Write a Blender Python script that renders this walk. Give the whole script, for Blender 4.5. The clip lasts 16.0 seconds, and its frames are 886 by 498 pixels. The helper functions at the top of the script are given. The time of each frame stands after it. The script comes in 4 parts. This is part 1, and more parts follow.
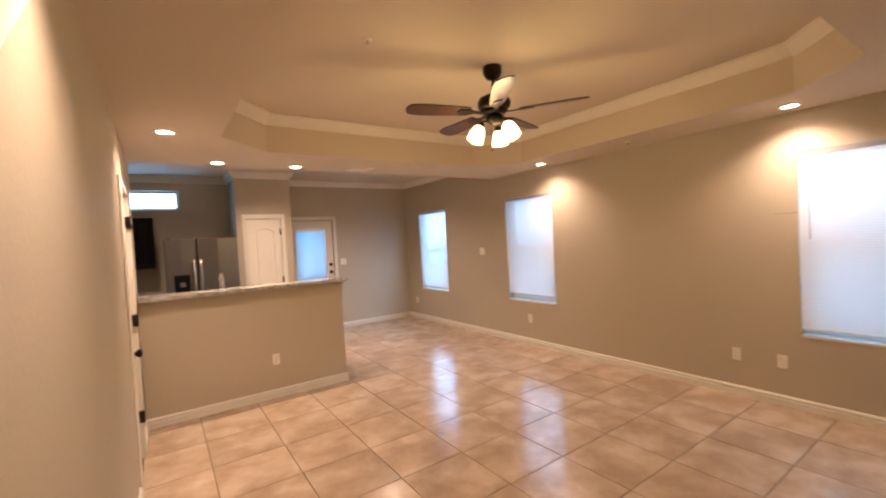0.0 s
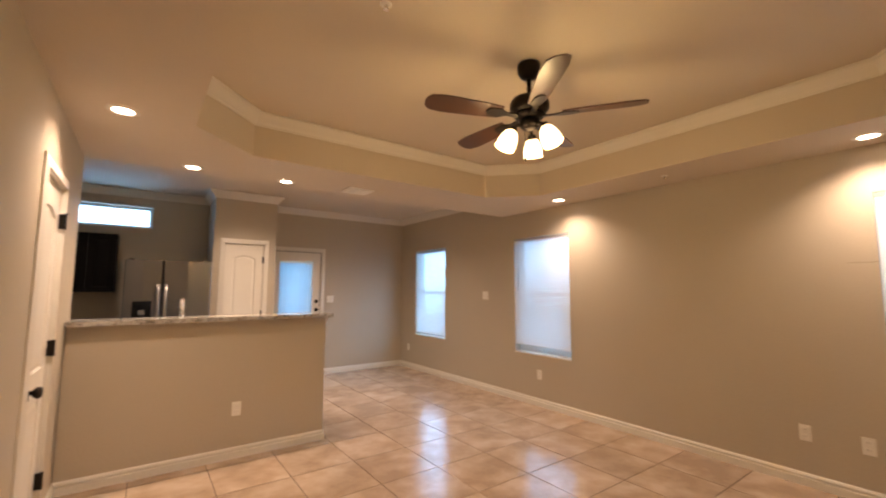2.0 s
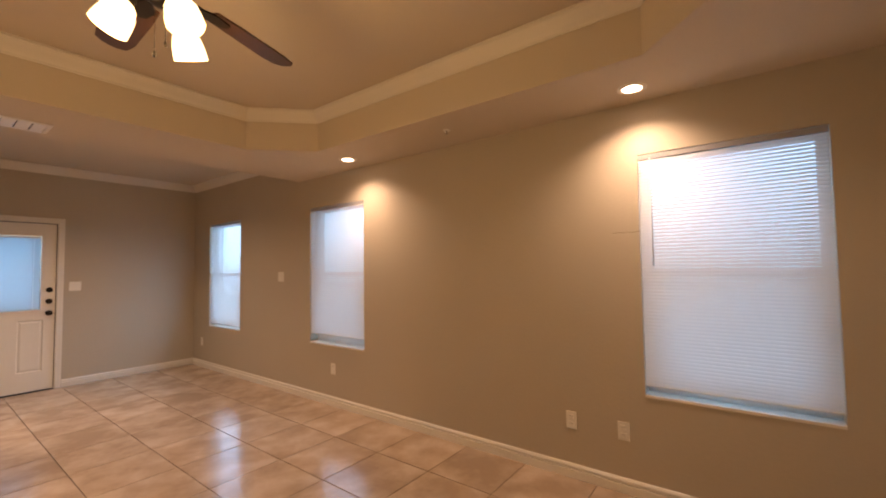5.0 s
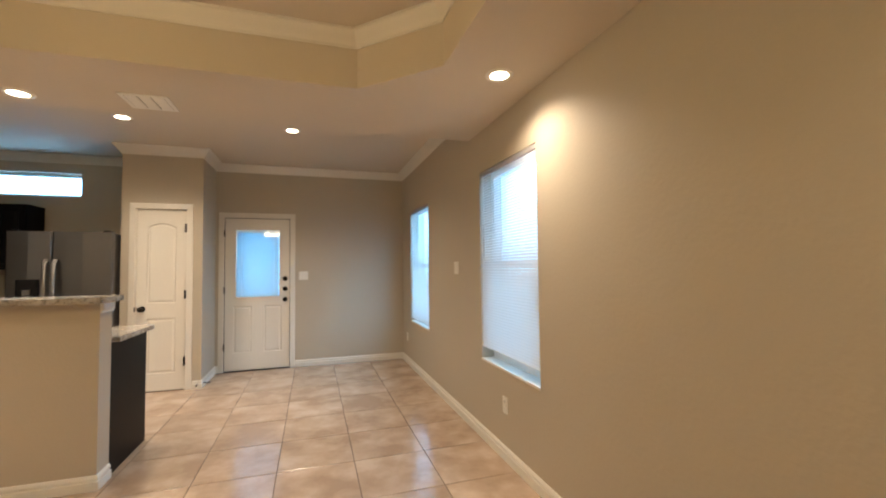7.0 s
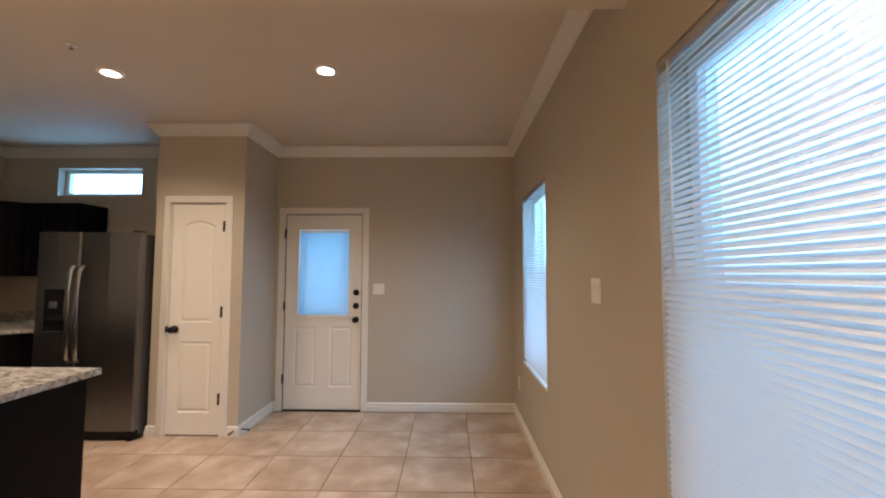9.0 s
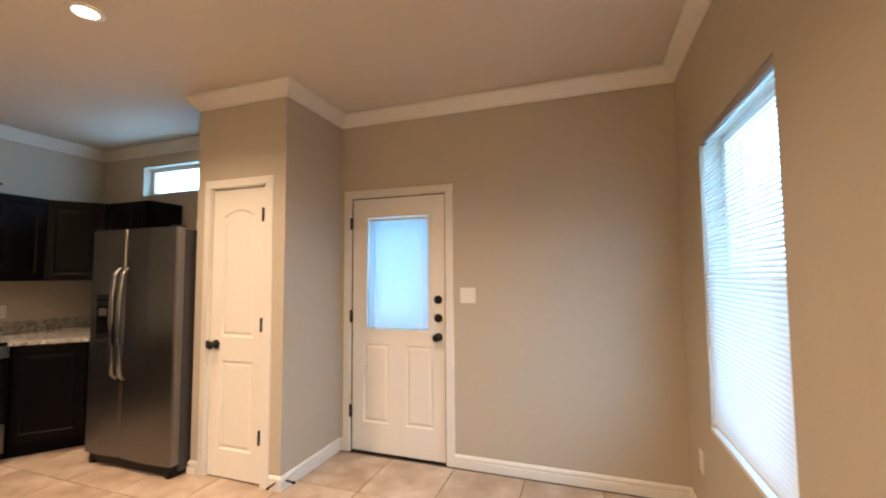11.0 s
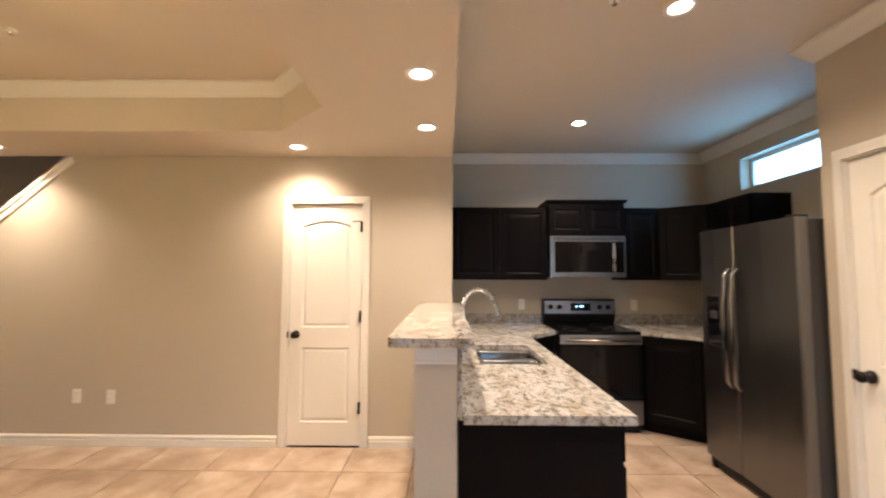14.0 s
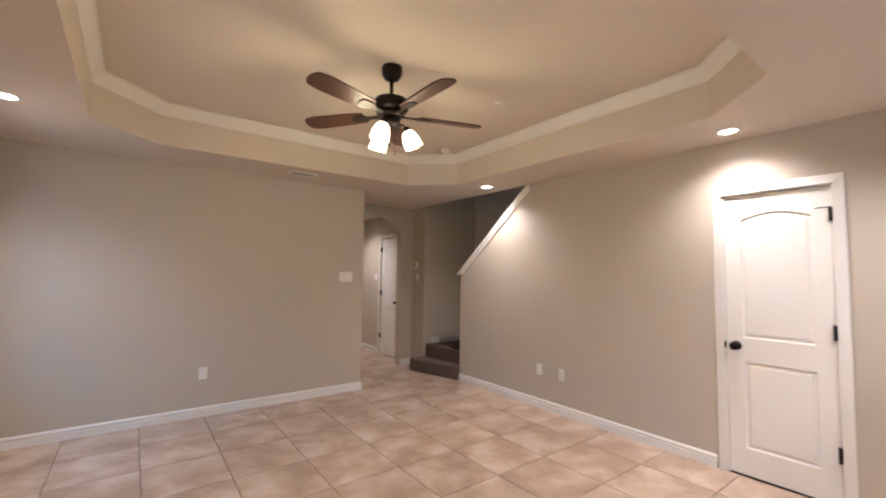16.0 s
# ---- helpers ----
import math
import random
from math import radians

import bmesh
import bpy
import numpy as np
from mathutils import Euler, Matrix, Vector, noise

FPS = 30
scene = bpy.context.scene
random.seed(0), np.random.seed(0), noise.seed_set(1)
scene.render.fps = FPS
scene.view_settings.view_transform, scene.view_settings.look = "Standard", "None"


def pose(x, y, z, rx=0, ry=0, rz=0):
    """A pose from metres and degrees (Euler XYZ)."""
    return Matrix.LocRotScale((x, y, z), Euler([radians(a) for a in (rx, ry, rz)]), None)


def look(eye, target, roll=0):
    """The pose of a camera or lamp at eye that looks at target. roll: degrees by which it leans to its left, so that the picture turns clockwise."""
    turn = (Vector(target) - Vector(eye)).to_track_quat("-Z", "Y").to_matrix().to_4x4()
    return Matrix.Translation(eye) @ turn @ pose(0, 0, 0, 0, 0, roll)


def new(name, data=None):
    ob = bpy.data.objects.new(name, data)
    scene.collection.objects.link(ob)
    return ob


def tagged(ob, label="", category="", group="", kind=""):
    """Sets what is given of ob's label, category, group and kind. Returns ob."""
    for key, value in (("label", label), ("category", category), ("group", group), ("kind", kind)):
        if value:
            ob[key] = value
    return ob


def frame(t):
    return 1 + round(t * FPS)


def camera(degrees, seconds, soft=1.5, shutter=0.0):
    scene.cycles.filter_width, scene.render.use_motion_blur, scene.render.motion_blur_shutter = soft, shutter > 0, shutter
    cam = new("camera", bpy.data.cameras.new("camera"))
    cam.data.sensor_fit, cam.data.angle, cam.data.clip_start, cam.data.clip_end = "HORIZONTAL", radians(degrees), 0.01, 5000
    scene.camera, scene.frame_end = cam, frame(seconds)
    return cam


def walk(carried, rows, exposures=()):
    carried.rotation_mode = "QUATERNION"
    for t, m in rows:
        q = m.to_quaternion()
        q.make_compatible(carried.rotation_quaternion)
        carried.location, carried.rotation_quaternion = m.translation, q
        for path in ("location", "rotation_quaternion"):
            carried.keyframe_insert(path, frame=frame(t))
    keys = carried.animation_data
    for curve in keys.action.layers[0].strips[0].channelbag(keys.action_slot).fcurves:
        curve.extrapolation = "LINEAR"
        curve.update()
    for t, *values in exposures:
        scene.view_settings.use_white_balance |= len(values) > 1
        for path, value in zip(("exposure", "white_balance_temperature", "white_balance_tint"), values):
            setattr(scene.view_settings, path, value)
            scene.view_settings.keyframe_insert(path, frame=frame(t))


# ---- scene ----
cam = camera(94.3, 16.0, soft=2.0, shutter=0.25)

PATH = [
    (0, (0.198, 0.264, 1.58), (1.331, 1.912, 1.531), -3.2),
    (0.5, (0.304, 0.383, 1.507), (1.12, 2.207, 1.604), -1.0),
    (1, (0.4, 0.467, 1.429), (1.105, 2.329, 1.614), 0.6),
    (1.5, (0.427, 0.682, 1.418), (1.311, 2.464, 1.625), 0.8),
    (2, (0.426, 0.87, 1.437), (1.597, 2.479, 1.631), 0.2),
    (2.5, (0.513, 0.867, 1.439), (1.992, 2.202, 1.61), -0.4),
    (3, (0.585, 0.832, 1.439), (2.276, 1.888, 1.596), -0.6),
    (3.2, (0.61, 0.817, 1.434), (2.356, 1.78, 1.585), -0.8),
    (5.3, (1.951, 0.814, 1.414), (3.445, 2.139, 1.504), -1.3),
    (5.5, (2.117, 0.852, 1.384), (3.509, 2.284, 1.495), -1.4),
    (6, (2.517, 1.061, 1.378), (3.68, 2.686, 1.472), -1.4),
    (6.5, (2.915, 1.342, 1.389), (3.792, 3.138, 1.486), -1.0),
    (7, (3.186, 1.719, 1.362), (3.791, 3.624, 1.447), -0.7),
    (7.5, (3.433, 2.129, 1.377), (3.807, 4.091, 1.47), -0.4),
    (8, (3.614, 2.571, 1.389), (3.781, 4.561, 1.487), -0.2),
    (8.5, (3.732, 3.034, 1.407), (3.773, 5.03, 1.521), -0.0),
    (10.8, (3.9, 4.746, 1.45), (3.37, 6.671, 1.569), -0.3),
    (11, (3.9, 4.83, 1.412), (3.248, 6.717, 1.538), -0.4),
    (11.5, (3.83, 4.939, 1.42), (2.898, 6.705, 1.533), -0.2),
    (12, (3.816, 5.032, 1.445), (2.571, 6.594, 1.54), 0.1),
    (12.5, (3.782, 5.059, 1.436), (2.243, 6.332, 1.529), 0.2),
    (13, (3.662, 5.043, 1.426), (1.886, 5.957, 1.529), 0.1),
    (13.5, (3.58, 5.01, 1.431), (1.642, 5.493, 1.538), -0.1),
    (14, (3.497, 4.99, 1.431), (1.501, 4.97, 1.557), 0.2),
    (14.5, (3.456, 4.957, 1.434), (1.53, 4.433, 1.561), 0.3),
    (15, (3.487, 4.91, 1.421), (1.755, 3.919, 1.556), 0.8),
    (15.5, (3.545, 4.884, 1.428), (2.077, 3.532, 1.554), 0.8),
    (16, (3.578, 4.857, 1.417), (2.377, 3.262, 1.54), 0.8),
]
EXPOSURES = [(0, -0.1, 6750, 31), (0.5, -0.22, 6750, 30), (1.5, -0.25, 6700, 27), (3.2, -0.38, 7350, 34), (5.5, -0.65, 7700, 36), (6, -0.58, 7400, 32), (6.5, -0.45, 6400, 17), (7, -0.15, 6150, 14), (7.5, -0.2, 6050, 13), (8.5, -0.45, 6100, 20),
             (11, 0.3, 7000, 23), (11.5, 0.38, 7600, 32), (12.5, 0.4, 7100, 26), (13.5, 0.2, 6400, 22), (14.5, 0.32, 5500, 17), (15, 0.4, 4700, 15), (15.5, 0.4, 4700, 15), (16, 0.15, 4950, 21)]
walk(cam, [(t, look(eye, target, roll)) for t, eye, target, roll in PATH], EXPOSURES)

# ---- sizes of the place, metres ----
XW, YB, YF = 4.485, 0.17, 7.81        # window wall, back wall, far wall
XK, YK = -1.02, 5.035                 # kitchen side wall, end of the stair wall
Z1, ZT, ZK = 2.453, 2.80, 2.77         # soffit, tray ceiling, kitchen ceiling
TK = 0.12
RECESSED = [(0.276, 3.79), (0.302, 1.34), (4.203, 3.817), (4.24, 1.344), (0.712, 4.845), (1.47, 4.853)]
KITCHEN_CANS = [(-0.05, 6.145), (1.518, 6.147), (2.985, 6.13)]
WINDOWS = [(0.488, 1.380), (3.915, 4.805), (6.377, 7.295)]
WZ0, WZ1 = 0.625, 2.117
FAN = (2.25, 2.495)

# ---- world, sun, lamps ----
world = bpy.data.worlds.new("world")
scene.world = world
world.use_nodes = True
wn = world.node_tree
sky = wn.nodes.new("ShaderNodeTexSky")
sky.sky_type, sky.sun_disc = "NISHITA", False
sky.sun_elevation, sky.sun_rotation = radians(25), radians(200)
wn.links.new(sky.outputs[0], wn.nodes["Background"].inputs[0])
wn.nodes["Background"].inputs[1].default_value = 0.12
sun = new("sun", bpy.data.lights.new("sun", "SUN"))
sun.data.energy, sun.data.angle, sun.data.color = 0.6, radians(12), (1.0, 0.95, 0.88)
sun.matrix_world = look((-3, -9, 6), (0, 0, 0))

WARM = (1.0, 0.81, 0.57)
CAN_POWER, KITCHEN_POWER, FAN_POWER, SKY_POWER = 114.0, 175.0, 12.0, 21.0
BULB = (1.0, 0.76, 0.32)


def can_lamp(x, y, z, power=CAN_POWER):
    data = bpy.data.lights.new("can_lamp", "SPOT")
    data.energy, data.color = power, WARM
    data.spot_size, data.spot_blend, data.shadow_soft_size = radians(140), 0.95, 0.06
    ob = new("can_lamp", data)
    ob.matrix_world = look((x, y, z - 0.012), (x, y, 0))


for x, y in RECESSED:
    can_lamp(x, y, Z1)
for x, y in KITCHEN_CANS:
    can_lamp(x, y, ZK, KITCHEN_POWER)
can_lamp(0.62, -2.0, Z1, 130.0)


def window_light(x, y, z, toward, w, h, power, colour=(0.26, 0.64, 1.0)):
    data = bpy.data.lights.new("window_light", "AREA")
    data.shape, data.size, data.size_y, data.energy, data.color = "RECTANGLE", w, h, power, colour
    ob = new("window_light", data)
    ob.matrix_world = look((x, y, z), (x + toward[0], y + toward[1], z))


for a, b in WINDOWS:
    window_light(XW + 0.20, (a + b) / 2, (WZ0 + WZ1) / 2, (-1, 0), b - a, WZ1 - WZ0, SKY_POWER * (1.9 if a > 6 else 1.0))
window_light(2.477, YF + 0.16, 1.43, (0, -1), 0.53, 0.88, 7.0, (0.12, 0.56, 1.0))
window_light(0.03, YF + 0.16, 2.40, (0, -1), 0.90, 0.28, 9.0)


# ---- materials ----
def mat(name, base, rough=0.5, metal=0.0, spot=0.06, scale=3.0, grain=0.03, fine=120.0, bump=0.0, bscale=200.0, stretch=(1, 1, 1), coat=0.0, each=0.0):
    m = bpy.data.materials.new(name)
    m.use_nodes = True
    t = m.node_tree
    b = t.nodes["Principled BSDF"]
    tc = t.nodes.new("ShaderNodeTexCoord")
    mp = t.nodes.new("ShaderNodeMapping")
    mp.inputs["Scale"].default_value = stretch
    t.links.new(tc.outputs["Object"], mp.inputs[0])
    n1 = t.nodes.new("ShaderNodeTexNoise")
    n1.inputs["Scale"].default_value, n1.inputs["Detail"].default_value = scale, 4
    n2 = t.nodes.new("ShaderNodeTexNoise")
    n2.inputs["Scale"].default_value, n2.inputs["Detail"].default_value = fine, 2
    for n in (n1, n2):
        t.links.new(mp.outputs[0], n.inputs["Vector"])
    add = t.nodes.new("ShaderNodeMath")
    add.operation = "MULTIPLY_ADD"
    add.inputs[1].default_value, add.inputs[2].default_value = 2 * spot, 1 - spot - grain
    t.links.new(n1.outputs[0], add.inputs[0])
    add2 = t.nodes.new("ShaderNodeMath")
    add2.operation = "MULTIPLY_ADD"
    add2.inputs[1].default_value = 2 * grain
    t.links.new(n2.outputs[0], add2.inputs[0])
    t.links.new(add.outputs[0], add2.inputs[2])
    last = add2.outputs[0]
    if each:
        info = t.nodes.new("ShaderNodeObjectInfo")
        vary = t.nodes.new("ShaderNodeMath")
        vary.operation = "MULTIPLY_ADD"
        vary.inputs[1].default_value, vary.inputs[2].default_value = 2 * each, 1 - each
        t.links.new(info.outputs["Random"], vary.inputs[0])
        mul = t.nodes.new("ShaderNodeMath")
        mul.operation = "MULTIPLY"
        t.links.new(vary.outputs[0], mul.inputs[0])
        t.links.new(last, mul.inputs[1])
        last = mul.outputs[0]
    col = t.nodes.new("ShaderNodeVectorMath")
    col.operation = "SCALE"
    col.inputs[0].default_value = base
    t.links.new(last, col.inputs["Scale"])
    t.links.new(col.outputs[0], b.inputs["Base Color"])
    b.inputs["Roughness"].default_value, b.inputs["Metallic"].default_value = rough, metal
    b.inputs["Coat Weight"].default_value = coat
    if bump:
        n3 = t.nodes.new("ShaderNodeTexNoise")
        n3.inputs["Scale"].default_value, n3.inputs["Detail"].default_value = bscale, 3
        t.links.new(mp.outputs[0], n3.inputs["Vector"])
        bp = t.nodes.new("ShaderNodeBump")
        bp.inputs["Strength"].default_value, bp.inputs["Distance"].default_value = bump, 0.004
        t.links.new(n3.outputs[0], bp.inputs["Height"])
        t.links.new(bp.outputs[0], b.inputs["Normal"])
    return m


def glow(name, colour, strength):
    m = bpy.data.materials.new(name)
    m.use_nodes = True
    b = m.node_tree.nodes["Principled BSDF"]
    b.inputs["Base Color"].default_value = (*colour, 1)
    b.inputs["Emission Color"].default_value = (*colour, 1)
    b.inputs["Emission Strength"].default_value = strength
    return m


M_WALL = mat("wall_paint", (0.495, 0.432, 0.335), 0.62, spot=0.04, scale=1.3, bump=0.29, bscale=45)
M_CEIL = mat("ceiling_paint", (0.63, 0.55, 0.44), 0.8, spot=0.04, scale=1.1, bump=0.2, bscale=80)
M_TRIM = mat("trim_paint", (0.76, 0.72, 0.64), 0.38, spot=0.03, scale=2.5)
M_DOOR = mat("door_paint", (0.78, 0.74, 0.66), 0.4, spot=0.03, scale=2.0, bump=0.08, bscale=60, stretch=(1, 1, 0.1))
M_BRONZE = mat("dark_bronze", (0.018, 0.014, 0.012), 0.35, 0.7)
M_CAB = mat("espresso_wood", (0.0028, 0.0022, 0.0026), 0.42, spot=0.25, scale=6, grain=0.15, fine=60, stretch=(1, 1, 0.08), bump=0.05, bscale=90)
M_STEEL = mat("brushed_steel", (0.36, 0.35, 0.335), 0.3, 1.0, spot=0.05, scale=2, grain=0.06, fine=300, stretch=(1, 1, 0.02), bump=0.03, bscale=300)
M_DARKSTEEL = mat("slate_steel", (0.22, 0.215, 0.215), 0.33, 1.0, spot=0.05, scale=2, grain=0.05, fine=260, stretch=(1, 1, 0.02))
M_SINK = mat("satin_steel", (0.23, 0.226, 0.222), 0.25, 1.0, spot=0.04, scale=4)
M_CHROME = mat("chrome", (0.72, 0.71, 0.69), 0.12, 1.0, spot=0.02)
M_BLACKGLASS = mat("black_glass", (0.005, 0.005, 0.006), 0.06, spot=0.02)
M_FRIDGE_SIDE = mat("grey_enamel", (0.045, 0.042, 0.040), 0.4, bump=0.1, bscale=400)
M_HEADRAIL = mat("headrail_metal", (0.36, 0.355, 0.35), 0.4)
M_BLACK = mat("black_plastic", (0.008, 0.008, 0.009), 0.4)
M_PLATE = mat("white_plastic", (0.80, 0.77, 0.70), 0.35, spot=0.02)
M_VINYL = mat("white_vinyl", (0.80, 0.80, 0.78), 0.35, spot=0.02)
M_GROUT = mat("grout", (0.115, 0.082, 0.056), 0.85, spot=0.15, scale=8, bump=0.2)
M_CARPET = mat("brown_carpet", (0.115, 0.076, 0.056), 0.95, spot=0.2, scale=20, grain=0.3, fine=350, bump=0.9, bscale=350)
for m, level in ((M_CAB, 0.10), (M_BLACK, 0.22), (M_BLACKGLASS, 0.30)):
    m.node_tree.nodes["Principled BSDF"].inputs["Specular IOR Level"].default_value = level
M_BLADE = mat("walnut_blade", (0.055, 0.022, 0.012), 0.35, spot=0.3, scale=8, grain=0.15, stretch=(0.15, 1, 1))
M_TILE = mat("beige_tile", (0.43, 0.33, 0.235), 0.175, spot=0.06, scale=3.4, grain=0.05, fine=40, each=0.05, bump=0.03, bscale=14)
M_GROUND = mat("outside_ground", (0.16, 0.15, 0.12), 0.9, spot=0.2, scale=0.7)
M_NEIGH = mat("outside_siding", (0.42, 0.44, 0.46), 0.8, spot=0.1)
M_CANGLOW = glow("can_lens", (1.0, 0.82, 0.58), 22.0)
M_SHADE = glow("frosted_shade", (1.0, 0.74, 0.38), 7.0)
M_DISPLAY = glow("clock_digits", (0.45, 0.85, 1.0), 3.0)


def granite():
    m = bpy.data.materials.new("granite")
    m.use_nodes = True
    t = m.node_tree
    b = t.nodes["Principled BSDF"]
    tc = t.nodes.new("ShaderNodeTexCoord")
    mp = t.nodes.new("ShaderNodeMapping")
    mp.inputs["Rotation"].default_value = (0, 0, 0.5)
    mp.inputs["Scale"].default_value = (1.0, 1.7, 1.4)
    t.links.new(tc.outputs["Object"], mp.inputs[0])

    def noise(scale, detail, rough):
        n = t.nodes.new("ShaderNodeTexNoise")
        n.inputs["Scale"].default_value, n.inputs["Detail"].default_value, n.inputs["Roughness"].default_value = scale, detail, rough
        t.links.new(mp.outputs[0], n.inputs["Vector"])
        return n.outputs[0]

    def ramp(value, *stops):
        r = t.nodes.new("ShaderNodeValToRGB")
        e = r.color_ramp.elements
        e[0].position, e[0].color = stops[0][0], (*stops[0][1], 1)
        e[1].position, e[1].color = stops[-1][0], (*stops[-1][1], 1)
        for p, c in stops[1:-1]:
            k = e.new(p)
            k.color = (*c, 1)
        t.links.new(value, r.inputs[0])
        return r.outputs[0]

    def mix(kind, amount, one, two):
        x = t.nodes.new("ShaderNodeMix")
        x.data_type, x.blend_type = "RGBA", kind
        x.inputs[0].default_value = amount
        t.links.new(one, x.inputs[6])
        t.links.new(two, x.inputs[7])
        return x.outputs[2]

    # cream ground with tan clouds, grey blotches, small dark grains
    ground_colour = ramp(noise(8, 3, 0.6), (0.36, (0.33, 0.285, 0.23)), (0.47, (0.42, 0.39, 0.345)), (0.62, (0.49, 0.47, 0.435)))
    grey = ramp(noise(27, 4, 0.6), (0.37, (0.31, 0.31, 0.315)), (0.425, (0.54, 0.535, 0.53)), (0.48, (1, 1, 1)))
    dark = ramp(noise(70, 4, 0.7), (0.34, (0.12, 0.115, 0.115)), (0.39, (0.50, 0.48, 0.46)), (0.45, (1, 1, 1)))
    c = mix("MULTIPLY", 0.92, mix("MULTIPLY", 0.8, ground_colour, grey), dark)
    t.links.new(c, b.inputs["Base Color"])
    b.inputs["Roughness"].default_value = 0.12
    return m


M_GRANITE = granite()


def slat_material(name, base, through_light):
    m = bpy.data.materials.new(name)
    m.use_nodes = True
    t = m.node_tree
    b = t.nodes["Principled BSDF"]
    b.inputs["Base Color"].default_value, b.inputs["Roughness"].default_value = (base, base * 0.97, base * 0.92, 1), 0.5
    tr = t.nodes.new("ShaderNodeBsdfTranslucent")
    tr.inputs[0].default_value = (0.72, 0.74, 0.74, 1)
    mx = t.nodes.new("ShaderNodeMixShader")
    mx.inputs[0].default_value = through_light
    t.links.new(b.outputs[0], mx.inputs[1])
    t.links.new(tr.outputs[0], mx.inputs[2])
    t.links.new(mx.outputs[0], t.nodes["Material Output"].inputs[0])
    return m


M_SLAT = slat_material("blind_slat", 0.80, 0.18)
# white slats darkened in colour, to look less lit by the room
M_DOOR_SLAT_DIMMED = slat_material("door_blind_slat_dimmed", 0.42, 0.45)


def glass():
    m = bpy.data.materials.new("window_glass")
    m.use_nodes = True
    b = m.node_tree.nodes["Principled BSDF"]
    b.inputs["Base Color"].default_value, b.inputs["Roughness"].default_value = (0.95, 0.98, 1, 1), 0.02
    b.inputs["Transmission Weight"].default_value, b.inputs["IOR"].default_value = 1.0, 1.45
    return m


M_GLASS = glass()


# ---- helpers for meshes ----
def box(bm, x0, x1, y0, y1, z0, z1, bevel=0.0):
    v = [bm.verts.new((x, y, z)) for x in (x0, x1) for y in (y0, y1) for z in (z0, z1)]
    f = [bm.faces.new([v[i] for i in q]) for q in ((0, 1, 3, 2), (4, 6, 7, 5), (0, 4, 5, 1), (2, 3, 7, 6), (0, 2, 6, 4), (1, 5, 7, 3))]
    if bevel:
        bmesh.ops.bevel(bm, geom=list({e for q in f for e in q.edges}), offset=bevel, segments=2, affect="EDGES", profile=0.5)
    return bm


def boxes(*rows, bevel=0.0):
    bm = bmesh.new()
    for r in rows:
        box(bm, *r, bevel=bevel)
    return bm


def prism(bm, outline, axis, a, b):
    """A solid with the outline in the two other axes, from a to b along axis."""
    def at(p, q):
        return {"x": (q, p[0], p[1]), "y": (p[0], q, p[1]), "z": (p[0], p[1], q)}[axis]
    lo, hi = [bm.verts.new(at(p, a)) for p in outline], [bm.verts.new(at(p, b)) for p in outline]
    n = len(outline)
    for i in range(n):
        bm.faces.new((lo[i], lo[(i + 1) % n], hi[(i + 1) % n], hi[i]))
    bm.faces.new(lo[::-1])
    bm.faces.new(hi)
    bmesh.ops.recalc_face_normals(bm, faces=bm.faces[:])
    return bm


def lathe(bm, rings, steps=24, cap=True, centre=(0, 0, 0), turn=None):
    """Rings of (radius, z) spun round z."""
    rows = []
    for r, z in rings:
        row = []
        for k in range(steps):
            a = 2 * math.pi * k / steps
            p = Vector((r * math.cos(a), r * math.sin(a), z))
            row.append(bm.verts.new((turn @ p if turn else p) + Vector(centre)))
        rows.append(row)
    for lo, hi in zip(rows, rows[1:]):
        for k in range(steps):
            f = bm.faces.new((lo[k], lo[(k + 1) % steps], hi[(k + 1) % steps], hi[k]))
            f.smooth = True
    if cap:
        bm.faces.new(rows[0][::-1])
        bm.faces.new(rows[-1])
    return bm


def tube(bm, points, radius, steps=10):
    """A round tube along points."""
    rows, pts = [], [Vector(p) for p in points]
    for i, p in enumerate(pts):
        d = (pts[min(i + 1, len(pts) - 1)] - pts[max(i - 1, 0)]).normalized()
        q = d.to_track_quat("Z", "Y")
        r = radius[i] if isinstance(radius, (list, tuple)) else radius
        rows.append([bm.verts.new(p + q @ Vector((r * math.cos(2 * math.pi * k / steps), r * math.sin(2 * math.pi * k / steps), 0))) for k in range(steps)])
    for lo, hi in zip(rows, rows[1:]):
        for k in range(steps):
            f = bm.faces.new((lo[k], lo[(k + 1) % steps], hi[(k + 1) % steps], hi[k]))
            f.smooth = True
    bm.faces.new(rows[0][::-1])
    bm.faces.new(rows[-1])
    return bm


def mesh_of(name, bm, material):
    me = bpy.data.meshes.new(name)
    bmesh.ops.recalc_face_normals(bm, faces=bm.faces[:])
    bm.to_mesh(me)
    bm.free()
    me.materials.append(material)
    return me


def part(name, bm, material, parent, label=""):
    ob = new(name, mesh_of(name, bm, material))
    ob.parent = parent
    return tagged(ob, label)


def solid(name, bm, material, label, category, kind="", group=""):
    return tagged(new(name, mesh_of(name, bm, material)), label, category, group, kind)


def thing(name, m, label, category, group="", kind=""):
    ob = new(name)
    ob.empty_display_size = 0.1
    ob.matrix_world = m
    return tagged(ob, label, category, group, kind)


